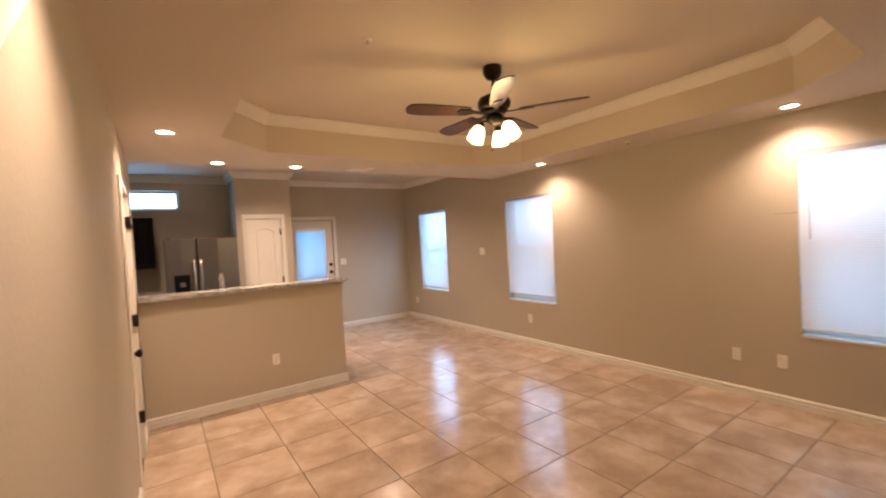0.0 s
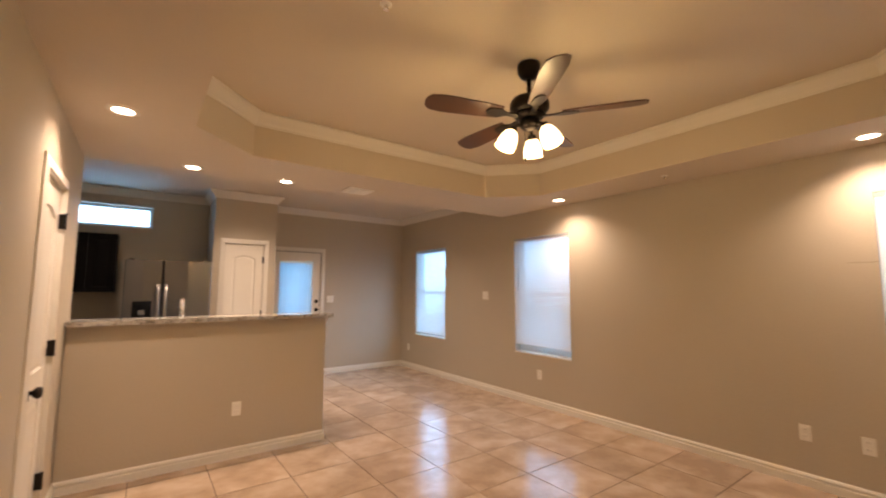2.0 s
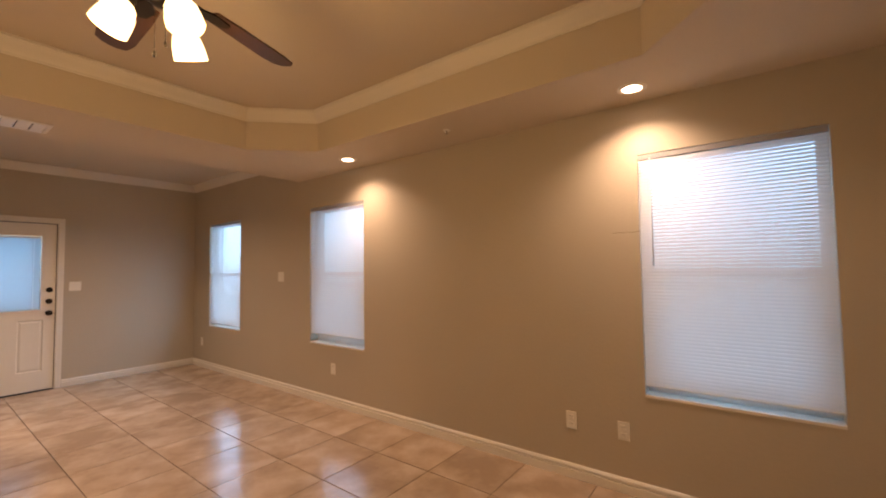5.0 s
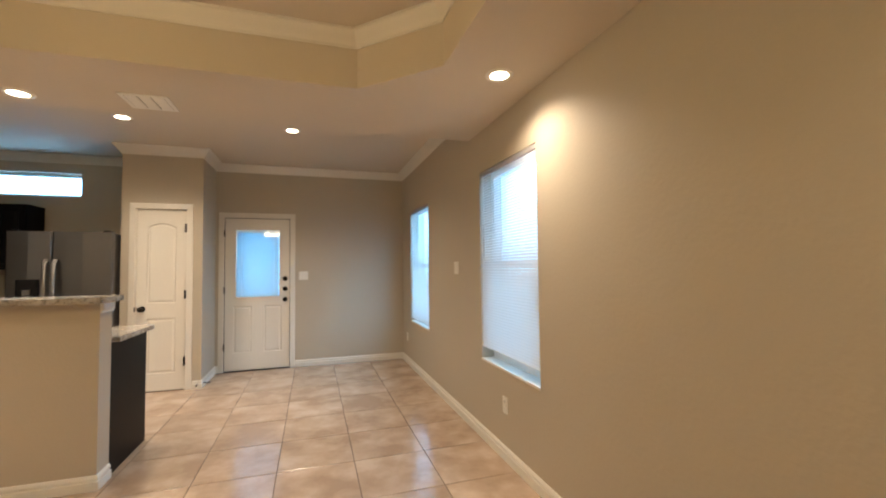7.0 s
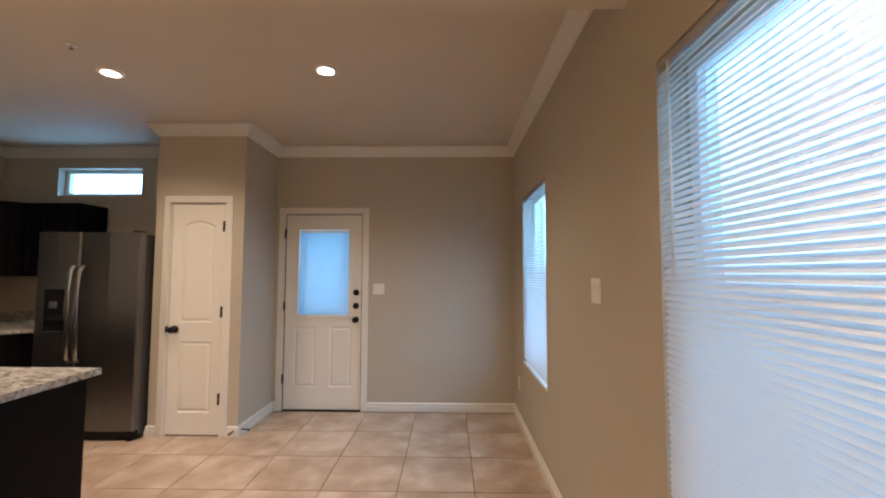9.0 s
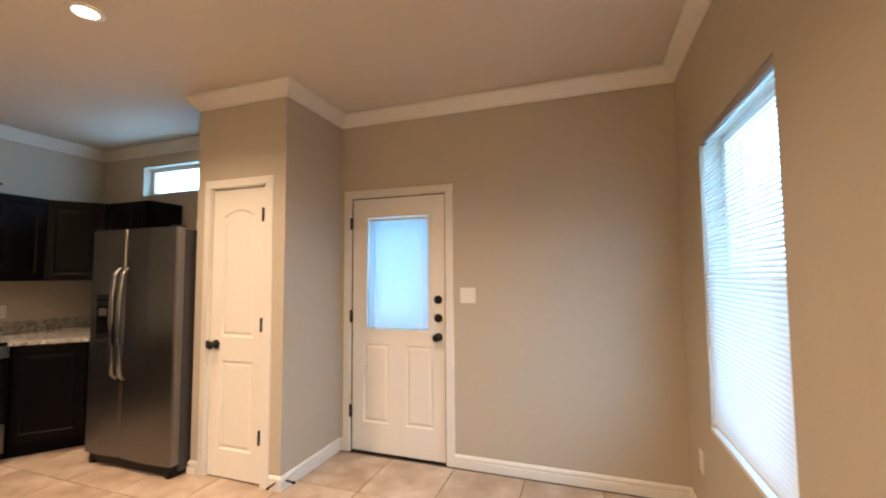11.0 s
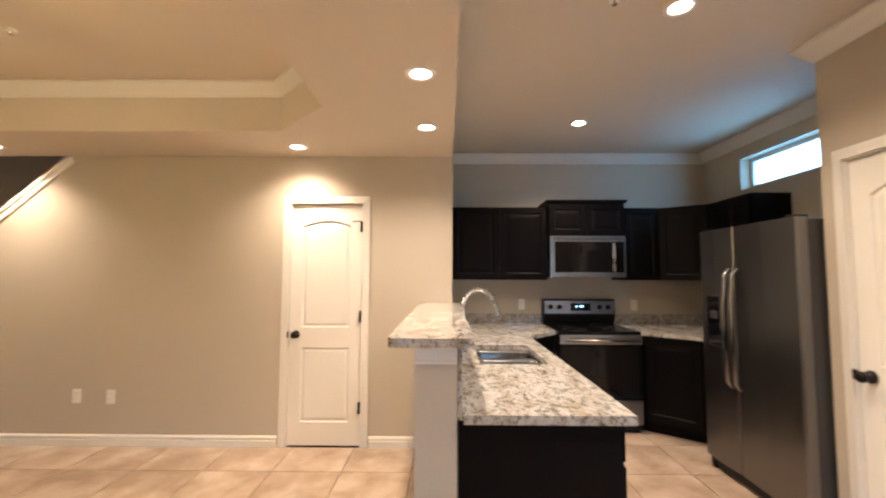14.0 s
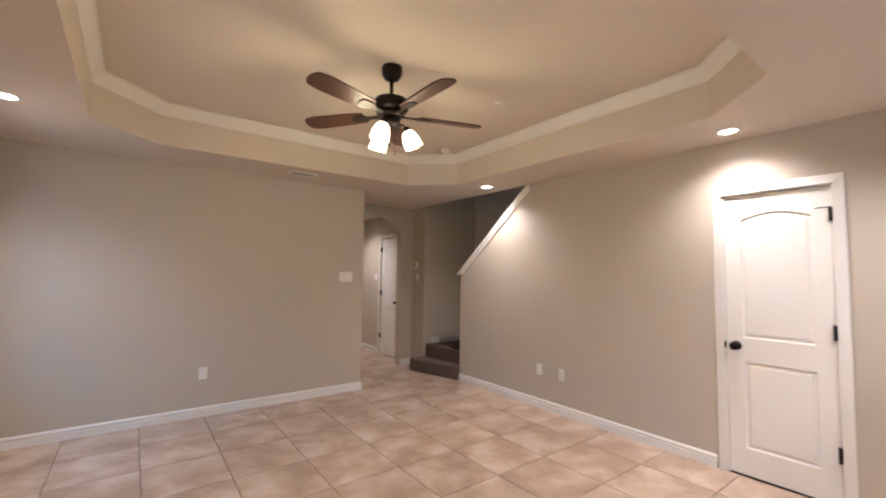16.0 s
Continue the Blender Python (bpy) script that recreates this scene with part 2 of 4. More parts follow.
def wall(axis, at, thick, a0, a1, z0, z1, holes=()):
    """A wall in the plane axis = at, reaching to at + thick, from a0 to a1, with holes (a, b, low, high) right through."""
    us = sorted({a0, a1, *(v for h in holes for v in h[:2])})
    zs = sorted({z0, z1, *(v for h in holes for v in h[2:])})
    bm, made = bmesh.new(), {}

    def filled(i, j):
        if not (0 <= i < len(us) - 1 and 0 <= j < len(zs) - 1):
            return False
        u, z = (us[i] + us[i + 1]) / 2, (zs[j] + zs[j + 1]) / 2
        return not any(h[0] < u < h[1] and h[2] < z < h[3] for h in holes)

    def v(i, j, k):
        if (i, j, k) not in made:
            d = at + thick * k
            made[i, j, k] = bm.verts.new({"x": (d, us[i], zs[j]), "y": (us[i], d, zs[j]), "z": (us[i], zs[j], d)}[axis])
        return made[i, j, k]

    for i in range(len(us) - 1):
        for j in range(len(zs) - 1):
            if not filled(i, j):
                continue
            for k in (0, 1):
                bm.faces.new((v(i, j, k), v(i + 1, j, k), v(i + 1, j + 1, k), v(i, j + 1, k)))
            for di, dj, p, q in ((-1, 0, (0, 0), (0, 1)), (1, 0, (1, 0), (1, 1)), (0, -1, (0, 0), (1, 0)), (0, 1, (0, 1), (1, 1))):
                if not filled(i + di, j + dj):
                    bm.faces.new((v(i + p[0], j + p[1], 0), v(i + q[0], j + q[1], 0), v(i + q[0], j + q[1], 1), v(i + p[0], j + p[1], 1)))
    return bm


# ---- structure ----
WALL_LABEL = "greige painted drywall with light orange-peel texture"
solid("wall_window_side", wall("x", XW, 0.24, YB - TK, YF + 0.24, 0, 3.0, [(a, b, WZ0, WZ1) for a, b in WINDOWS]), M_WALL, WALL_LABEL, "wall", "structure")
solid("wall_far", wall("y", YF, 0.24, XK - TK, XW, 0, 3.0, [(2.052, 2.902, 0, 2.067), (-0.427, 0.491, 2.251, 2.548)]), M_WALL, WALL_LABEL, "wall", "structure")
solid("wall_kitchen_side", wall("x", XK, -TK, YK, YF, 0, 3.0), M_WALL, WALL_LABEL, "wall", "structure")
solid("wall_back", wall("y", YB, -TK, 1.29, XW, 0, 3.0), M_WALL, WALL_LABEL, "wall", "structure")
solid("wall_hall_side", wall("x", 1.29, TK, -3.4, YB - TK, 0, 3.0), M_WALL, WALL_LABEL, "wall", "structure")
solid("wall_hall_end", wall("y", -3.4, -TK, -TK, 1.29 + TK, 0, 3.0), M_WALL, WALL_LABEL, "wall", "structure")
# stair wall with its sloping end
stair = bmesh.new()
Y0, Y1, ZS = 0.515, 1.745, 1.43
cdoor = (3.638, 4.278, 2.052)
prism(stair, [(Y0, 0), (cdoor[0], 0), (cdoor[0], cdoor[2]), (cdoor[1], cdoor[2]), (cdoor[1], 0), (YK, 0), (YK, 3.0), (Y1, 3.0), (Y1, Z1), (Y0, ZS)], "x", -0.115, 0.0)
solid("wall_stairs", stair, M_WALL, "greige drywall stair wall with a sloping end", "wall", "structure")
solid("wall_kitchen_return", wall("y", YK, -0.1, XK - TK, -0.115, 0, 3.0), M_WALL, WALL_LABEL, "wall", "structure")
solid("wall_stairwell_end", wall("y", -0.36, -TK, XK, 0.0, 0, 5.0), M_WALL, WALL_LABEL, "wall", "structure")
solid("wall_stairwell_side", wall("x", XK, -TK, -0.48, YK - 0.1, 0, 5.0), M_WALL, WALL_LABEL, "wall", "structure")
solid("wall_thermostat", wall("x", 0.0, -TK, -3.4, -0.48, 0, 3.0, [(-1.745, -1.10, 0, 2.052)]), M_WALL, WALL_LABEL, "wall", "structure")
solid("closet_back", boxes((-0.8, -0.7, 3.3, 4.7, 0, 2.4)), M_WALL, WALL_LABEL, "wall", "structure")
solid("hall_closet_back", boxes((-0.8, -0.7, -2.0, -0.9, 0, 2.4)), M_WALL, WALL_LABEL, "wall", "structure")
solid("stairwell_top", boxes((XK - TK, 0.0, -0.48, YK, 5.0, 5.1)), M_CEIL, "greige painted stairwell ceiling", "ceiling", "structure")
solid("wall_stairwell_head", wall("y", YK, -0.1, XK - TK, -0.115, 3.0, 5.0), M_WALL, WALL_LABEL, "wall", "structure")
solid("stairwell_upper", boxes((-0.115, 0.0, -0.48, YK, 3.0, 5.0)), M_WALL, WALL_LABEL, "wall", "structure")
# arch between living room and entry
arch = bmesh.new()
ax0, ax1, aspring, arise = 0.21, 1.21, 1.93, 0.40
box(arch, 0.0, ax0, -0.84, -0.70, 0, Z1)
box(arch, ax1, 1.29, -0.84, -0.70, 0, Z1)
N = 20
top = [(ax0 + (ax1 - ax0) * (0.5 - 0.5 * math.cos(math.pi * k / N)), aspring + arise * math.sin(math.pi * k / N)) for k in range(N + 1)]
for p, q in zip(top, top[1:]):
    prism(arch, [p, q, (q[0], Z1), (p[0], Z1)], "y", -0.84, -0.70)
bmesh.ops.remove_doubles(arch, verts=arch.verts[:], dist=0.0005)
solid("wall_arch", arch, M_WALL, "greige drywall wall with an arched opening", "wall", "structure")

# pantry box
solid("wall_pantry_front", wall("y", 7.12, 0.1, 1.165, 1.965, 0, ZK, [(1.295, 1.815, 0, 2.067)]), M_WALL, WALL_LABEL, "wall", "structure")
solid("wall_pantry_side", wall("x", 1.965, -0.1, 7.22, YF, 0, ZK), M_WALL, WALL_LABEL, "wall", "structure")
solid("wall_pantry_fridge_side", wall("x", 1.165, 0.1, 7.22, YF, 0, ZK), M_WALL, WALL_LABEL, "wall", "structure")

# soffit with its eight-sided tray
TX0, TX1, TY0, TY1, TC = 0.637, 3.865, 0.795, 4.225, 0.42


def octagon(o):
    x0, x1, y0, y1 = TX0 + o, TX1 - o, TY0 + o, TY1 - o
    c = TC - o * (2 - math.sqrt(2))
    return [(x0 + c, y0), (x1 - c, y0), (x1, y0 + c), (x1, y1 - c), (x1 - c, y1), (x0 + c, y1), (x0, y1 - c), (x0, y0 + c)]


soffit = bmesh.new()
o = octagon(0)
X0, X1, YA, YC = 0.0, XW, -0.70, YK
ring = [[(o[0][0], YA), (o[1][0], YA), o[1], o[0]], [(X1, o[2][1]), (X1, o[3][1]), o[3], o[2]], [(o[4][0], YC), (o[5][0], YC), o[5], o[4]],
        [(X0, o[6][1]), (X0, o[7][1]), o[7], o[6]], [(o[1][0], YA), (X1, YA), (X1, o[2][1]), o[2], o[1]], [(X1, o[3][1]), (X1, YC), (o[4][0], YC), o[4], o[3]],
        [(o[5][0], YC), (X0, YC), (X0, o[6][1]), o[6], o[5]], [(X0, o[7][1]), (X0, YA), (o[0][0], YA), o[0], o[7]]]
for poly in ring:
    soffit.faces.new([soffit.verts.new((x, y, Z1)) for x, y in poly])
for i in range(8):
    p, q = o[i], o[(i + 1) % 8]
    soffit.faces.new([soffit.verts.new(c) for c in ((*p, Z1), (*q, Z1), (*q, ZT + 0.1), (*p, ZT + 0.1))])
for p, q in (((X0, YC), (X1, YC)), ((X1, YC), (X1, YA)), ((X1, YA), (X0, YA)), ((X0, YA), (X0, YC))):
    soffit.faces.new([soffit.verts.new(c) for c in ((*p, Z1), (*q, Z1), (*q, ZT + 0.1), (*p, ZT + 0.1))])
bmesh.ops.remove_doubles(soffit, verts=soffit.verts[:], dist=0.0005)
solid("ceiling_soffit", soffit, M_CEIL, "greige dropped ceiling round an eight-sided tray", "ceiling", "structure")
solid("ceiling_tray", boxes((0.3, 4.2, 0.4, 4.6, ZT, ZT + 0.1)), M_CEIL, "greige painted tray ceiling", "ceiling", "structure")
solid("ceiling_kitchen", boxes((XK, XW, YK + 0.003, YF, ZK, ZK + 0.1)), M_CEIL, "greige painted kitchen ceiling", "ceiling", "structure")
solid("ceiling_entry", boxes((0.0, 1.29, -3.4, -0.845, Z1, Z1 + 0.1)), M_CEIL, "greige painted entry ceiling", "ceiling", "structure")
floor = solid("floor", boxes((-1.3, XW + 0.2, -3.6, YF + 0.2, -0.12, -0.006)), M_GROUT, "beige ceramic tile floor with brown grout", "floor", "structure")
solid("ground", boxes((-60, 60, -60, 60, -0.4, -0.2)), M_GROUND, "plain dull ground outside", "ground", "structure")



def sweep(path, profile, closed=False, base=0.0):
    """The profile of (out, z) swept along the path, out to the left of it, with mitred corners."""
    bm, rows, n = bmesh.new(), [], len(path)
    pts = [Vector(p) for p in path]
    for i, p in enumerate(pts):
        a = (p - pts[i - 1]).normalized() if i or closed else None
        b = (pts[(i + 1) % n] - p).normalized() if i < n - 1 or closed else None
        na, nb = (Vector((-d.y, d.x)) if d is not None else None for d in (a, b))
        if na is None or nb is None:
            m = na or nb
        else:
            m = na + nb
            m = m / (1 + na.dot(nb))
        rows.append([bm.verts.new((*(p + m * d), base + z)) for d, z in profile])
    pairs = list(zip(rows, rows[1:])) + ([(rows[-1], rows[0])] if closed else [])
    k = len(profile)
    for lo, hi in pairs:
        for j in range(k):
            bm.faces.new((lo[j], lo[(j + 1) % k], hi[(j + 1) % k], hi[j]))
    if not closed:
        bm.faces.new(rows[0])
        bm.faces.new(rows[-1][::-1])
    return bm


BASE = [(0, 0), (0.016, 0), (0.016, 0.052), (0.0145, 0.055), (0.004, 0.057), (0.004, 0.065), (0.013, 0.067), (0.012, 0.078), (0.005, 0.090), (0, 0.093)]
CROWN = [(0, -0.105), (0.010, -0.105), (0.014, -0.092), (0.030, -0.075), (0.052, -0.042), (0.068, -0.022), (0.078, -0.018), (0.078, -0.002), (0, -0.002)]
BASE_PATHS = [
    [(XW, YB), (XW, YF), (2.955, YF)],
    [(1.999, YF), (1.965, YF), (1.965, 7.12), (1.873, 7.12)],
    [(1.237, 7.12), (1.165, 7.12), (1.165, 7.60)],
    [(1.905, 5.03), (1.905, 4.868), (0.0, 4.868), (0.0, 4.341)],
    [(0.0, 3.575), (0.0, 0.515)],
    [(1.29, -0.70), (1.29, YB), (XW, YB)],
    [(0.0, -0.36), (0.0, -0.70), (0.21, -0.70)],
    [(0.0, -0.845), (0.0, -1.035)],
    [(0.0, -1.81), (0.0, -3.4), (1.29, -3.4), (1.29, -0.845)],
]
for p in BASE_PATHS:
    solid("baseboard", sweep(p, BASE), M_TRIM, "white painted moulded wooden baseboard", "baseboard", "structure")
solid("baseboard", sweep([(-1.0, -0.36), (-0.14, -0.36)], BASE, base=0.362), M_TRIM, "white baseboard over the carpeted landing", "baseboard", "structure")
solid("crown_moulding", sweep([(XW, YK), (XW, YF), (1.965, YF), (1.965, 7.12), (1.165, 7.12), (1.165, YF), (XK, YF), (XK, YK)], CROWN, base=ZK), M_TRIM, "white painted crown moulding under the kitchen ceiling", "crown moulding", "structure")
solid("tray_crown", sweep(octagon(0), [(d * 0.85, z * 0.98) for d, z in CROWN], True, base=ZT), M_TRIM, "white crown moulding round the tray ceiling", "crown moulding", "structure")
slope = Vector((0, Y1 - Y0, Z1 - ZS)).normalized()
up = Vector((0, -slope.z, slope.y))


def rail_piece(bm, x0, x1, lo, hi, a, b):
    base = Vector((0, Y0, ZS))
    v = [base + slope * s + up * u for s, u in ((a, lo), (b, lo), (b, hi), (a, hi))]
    prism(bm, [(p.y, p.z) for p in v], "x", x0, x1)


run = math.hypot(Y1 - Y0, Z1 - ZS)
bm = bmesh.new()
rail_piece(bm, -0.145, 0.030, 0.0, 0.026, -0.03, run - 0.02)
rail_piece(bm, 0.0, 0.016, -0.045, 0.0, 0.035, run - 0.03)
solid("stair_cap", bm, M_TRIM, "white painted sloping cap on the stair wall", "trim", "structure")


# ---- doors and windows ----
def moved(points, d):
    """The closed outline, drawn in by d."""
    n, res = len(points), []
    for i in range(n):
        p, q, r = Vector(points[i - 1]), Vector(points[i]), Vector(points[(i + 1) % n])
        a, b = (q - p).normalized(), (r - q).normalized()
        na, nb = Vector((-a.y, a.x)), Vector((-b.y, b.x))
        m = (na + nb) / (1 + na.dot(nb))
        res.append(tuple(q + m * d))
    return res


def panelled(bm, x0, x1, z0, z1, y, thick, panels, steps):
    """A slab whose front at y has panels sunk in it. steps: rows of (inset, depth)."""
    outer = [(x0, z0), (x1, z0), (x1, z1), (x0, z1)]
    ring0 = [bm.verts.new((u, y, v)) for u, v in outer]
    back = [bm.verts.new((u, y + thick, v)) for u, v in outer]
    edges = [bm.edges.new((ring0[i], ring0[(i + 1) % 4])) for i in range(4)]
    for i in range(4):
        bm.faces.new((ring0[i], ring0[(i + 1) % 4], back[(i + 1) % 4], back[i]))
    bm.faces.new(back)
    for panel in panels:
        rows = []
        for inset, depth in [(0, 0), *steps]:
            rows.append([bm.verts.new((u, y + depth, v)) for u, v in moved(panel, inset)])
        n = len(panel)
        edges += [bm.edges.new((rows[0][i], rows[0][(i + 1) % n])) for i in range(n)]
        for lo, hi in zip(rows, rows[1:]):
            for i in range(n):
                bm.faces.new((lo[i], lo[(i + 1) % n], hi[(i + 1) % n], hi[i]))
        bm.faces.new(rows[-1])
    bmesh.ops.triangle_fill(bm, use_beauty=True, use_dissolve=False, edges=edges)
    return bm


def rect(x0, x1, z0, z1):
    return [(x0, z0), (x1, z0), (x1, z1), (x0, z1)]


def arched(x0, x1, z0, z1, rise):
    pts = [(x0, z0), (x1, z0), (x1, z1)]
    c = (x0 + x1) / 2
    for k in range(1, 10):
        u = x1 + (x0 - x1) * k / 10
        pts.append((u, z1 + rise * (1 - ((u - c) / (x1 - c)) ** 2)))
    return pts + [(x0, z1)]


SUNK = [(0.005, 0.009), (0.014, 0.012), (0.032, 0.004), (0.036, 0.0035)]


def knob(parent, x, z, big=True):
    k = part("knob", bmesh.new(), M_BRONZE, parent, "dark bronze knob")
    bm = bmesh.new()
    turn = Matrix.Rotation(radians(90), 3, "X")
    rings = [(0.033, 0.0), (0.033, 0.006), (0.028, 0.010), (0.012, 0.012), (0.011, 0.034), (0.020, 0.040), (0.028, 0.050), (0.029, 0.060), (0.022, 0.070), (0.006, 0.073)]
    if not big:
        rings = [(0.033, 0.0), (0.033, 0.008), (0.029, 0.014), (0.027, 0.016), (0.010, 0.017)]
    lathe(bm, rings, 20, True, (x, 0.012, z), turn)
    old = k.data
    k.data = mesh_of("knob", bm, M_BRONZE)
    bpy.data.meshes.remove(old)
    return k


def hinge(parent, x, z):
    bm = boxes((x - 0.008, x + 0.008, -0.003, 0.020, z - 0.045, z + 0.045))
    inner = x - math.copysign(0.006, x)
    box(bm, inner - 0.009, inner + 0.004, -0.016, 0.011, z - 0.045, z + 0.045)
    lathe(bm, [(0.0085, -0.048), (0.0085, 0.048)], 10, True, (inner, -0.018, z))
    part("hinge", bm, M_BRONZE, parent, "dark bronze hinge")


def door(name, m, w, hinge_side, label, glazed=False, h=2.03, stop=False):
    d = thing(name, m, label, "door", kind="structure")
    o = w / 2
    bm = boxes((-o - 0.015, -o, 0, 0.115, 0, h + 0.02), (o, o + 0.015, 0, 0.115, 0, h + 0.02), (-o, o, 0, 0.115, h + 0.005, h + 0.02))
    part("jamb", bm, M_TRIM, d)
    cas = [(0, 0), (0.0, -0.019), (0.012, -0.017), (0.045, -0.013), (0.058, -0.010), (0.060, 0)]
    bm = bmesh.new()
    ring = [[(-o - 0.008 - u, y, 0) for u, y in cas], [(-o - 0.008 - u, y, h + 0.013 + u) for u, y in cas], [(o + 0.008 + u, y, h + 0.013 + u) for u, y in cas], [(o + 0.008 + u, y, 0) for u, y in cas]]
    rows = [[bm.verts.new(p) for p in r] for r in ring]
    for lo, hi in zip(rows, rows[1:]):
        for j in range(len(cas)):
            k = (j + 1) % len(cas)
            bm.faces.new((lo[j], lo[k], hi[k], hi[j]))
    bm.faces.new(rows[0])
    bm.faces.new(rows[-1][::-1])
    part("casing", bm, M_TRIM, d)
    gap = 0.0065 if glazed else 0.003
    a, b = -o + gap, o - gap
    bm = bmesh.new()
    if glazed:
        g0, g1, gz0, gz1 = -0.268, 0.268, 0.985, 1.885
        panels = [rect(-0.30, -0.075, 0.24, 0.86), rect(0.075, 0.30, 0.24, 0.86)]
        box(bm, a, g0 - 0.02, 0.012, 0.055, 0.955, h - 0.003)
        box(bm, g1 + 0.02, b, 0.012, 0.055, 0.955, h - 0.003)
        box(bm, g0 - 0.02, g1 + 0.02, 0.012, 0.055, gz1 + 0.02, h - 0.003)
        panelled(bm, a, b, 0.012, 0.955, 0.012, 0.043, panels, SUNK)
        leaf = part("door_leaf", bm, M_DOOR, d)
        bm = boxes((g0 - 0.035, g0, 0.002, 0.03, gz0 - 0.035, gz1 + 0.035), (g1, g1 + 0.035, 0.002, 0.03, gz0 - 0.035, gz1 + 0.035),
                   (g0, g1, 0.002, 0.03, gz0 - 0.035, gz0), (g0, g1, 0.002, 0.03, gz1, gz1 + 0.035))
        part("glass_frame", bm, M_TRIM, d)
        pane = part("pane", boxes((g0, g1, 0.018, 0.022, gz0, gz1)), M_GLASS, d)
        pane.visible_shadow = False
        me = None
        z = gz0 + 0.012
        while z < gz1 - 0.03:
            bm = bmesh.new()
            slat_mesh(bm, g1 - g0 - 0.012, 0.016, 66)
            me = me or mesh_of("slat", bm, M_DOOR_SLAT_DIMMED)
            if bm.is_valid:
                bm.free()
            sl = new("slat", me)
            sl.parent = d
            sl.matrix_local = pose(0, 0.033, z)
            z += 0.0135
        part("blind_rail", boxes((g0 + 0.005, g1 - 0.005, 0.026, 0.042, gz1 - 0.03, gz1 - 0.008)), M_VINYL, d)
        bm = boxes((-0.205, -0.200, 0.023, 0.025, gz0, gz1), (0.200, 0.205, 0.023, 0.025, gz0, gz1))
        part("ladder_cord", bm, M_VINYL, d)
        bm = boxes((a, b, -0.004, 0.06, 0.0, 0.011))
        part("threshold", bm, M_BRONZE, d, "dark metal threshold")
        # black strips that draw the shaded gap between leaf and jamb
        for x0, x1, z0, z1 in ((-o, -o + 0.006, 0.012, h), (o - 0.006, o, 0.012, h), (-o + 0.006, o - 0.006, h - 0.002, h + 0.004)):
            part("gap_shade_strip", boxes((x0, x1, 0.006, 0.05, z0, z1)), M_BLACK, d, "dark strip standing in for shade in the door gap")
        side = 0.348
        for kz, big in ((1.222, False), (1.082, False), (0.938, True)):
            knob(d, side, kz, big)
    else:
        panels = [rect(a + 0.10, b - 0.10, 0.20, 0.815), arched(a + 0.10, b - 0.10, 0.985, 1.845, 0.048)]
        panelled(bm, a, b, 0.010, h, 0.012, 0.035, panels, SUNK)
        part("door_leaf", bm, M_DOOR, d)
        knob(d, -hinge_side * (o - 0.06), 0.925)
        part("latch_plate", boxes((-hinge_side * (o + 0.004) - 0.004, -hinge_side * (o + 0.004) + 0.004, -0.021, 0.004, 0.90, 0.95)), M_BRONZE, d)
        # dark strip added for the shade under the leaf
        part("floor_gap_shade", boxes((a, b, 0.02, 0.04, 0.0, 0.008)), M_BRONZE, d)
    for hz in (0.325, 1.08, 1.84):
        hinge(d, hinge_side * (o + 0.001), hz)
    if stop:
        bm = tube(bmesh.new(), [(hinge_side * o, -0.012, 1.885), (hinge_side * (o - 0.045), -0.035, 1.885), (hinge_side * (o - 0.075), -0.03, 1.882)], 0.004, 8)
        part("hinge_stop", bm, M_BRONZE, d)
    return d


def slat_mesh(bm, w, wide, tilt):
    """A curved slat along x, its outer edge (towards +y) up."""
    rows = []
    t = radians(tilt)
    for k in range(4):
        u = (k / 3 - 0.5) * wide
        c = 0.0032 * (1 - (2 * u / wide) ** 2)
        y, z = u * math.cos(t) - c * math.sin(t), u * math.sin(t) + c * math.cos(t)
        rows.append((bm.verts.new((-w / 2, y, z)), bm.verts.new((w / 2, y, z))))
    for lo, hi in zip(rows, rows[1:]):
        f = bm.faces.new((lo[0], lo[1], hi[1], hi[0]))
        f.smooth = True
    return bm


door("door_closet", pose(0, 3.958, 0, 0, 0, 90), 0.61, 1, "closed white two-panel closet door with arched top panel", stop=True)
door("door_pantry", pose(1.555, 7.12, 0), 0.49, 1, "closed narrow white two-panel pantry door beside the fridge", h=2.045)
door("door_hall", pose(0, -1.4225, 0, 0, 0, 90), 0.615, -1, "closed white two-panel door in the entry hall")
door("door_back", pose(2.477, YF, 0), 0.82, -1, "closed white back door with a glass light and two lower panels", glazed=True, h=2.045)


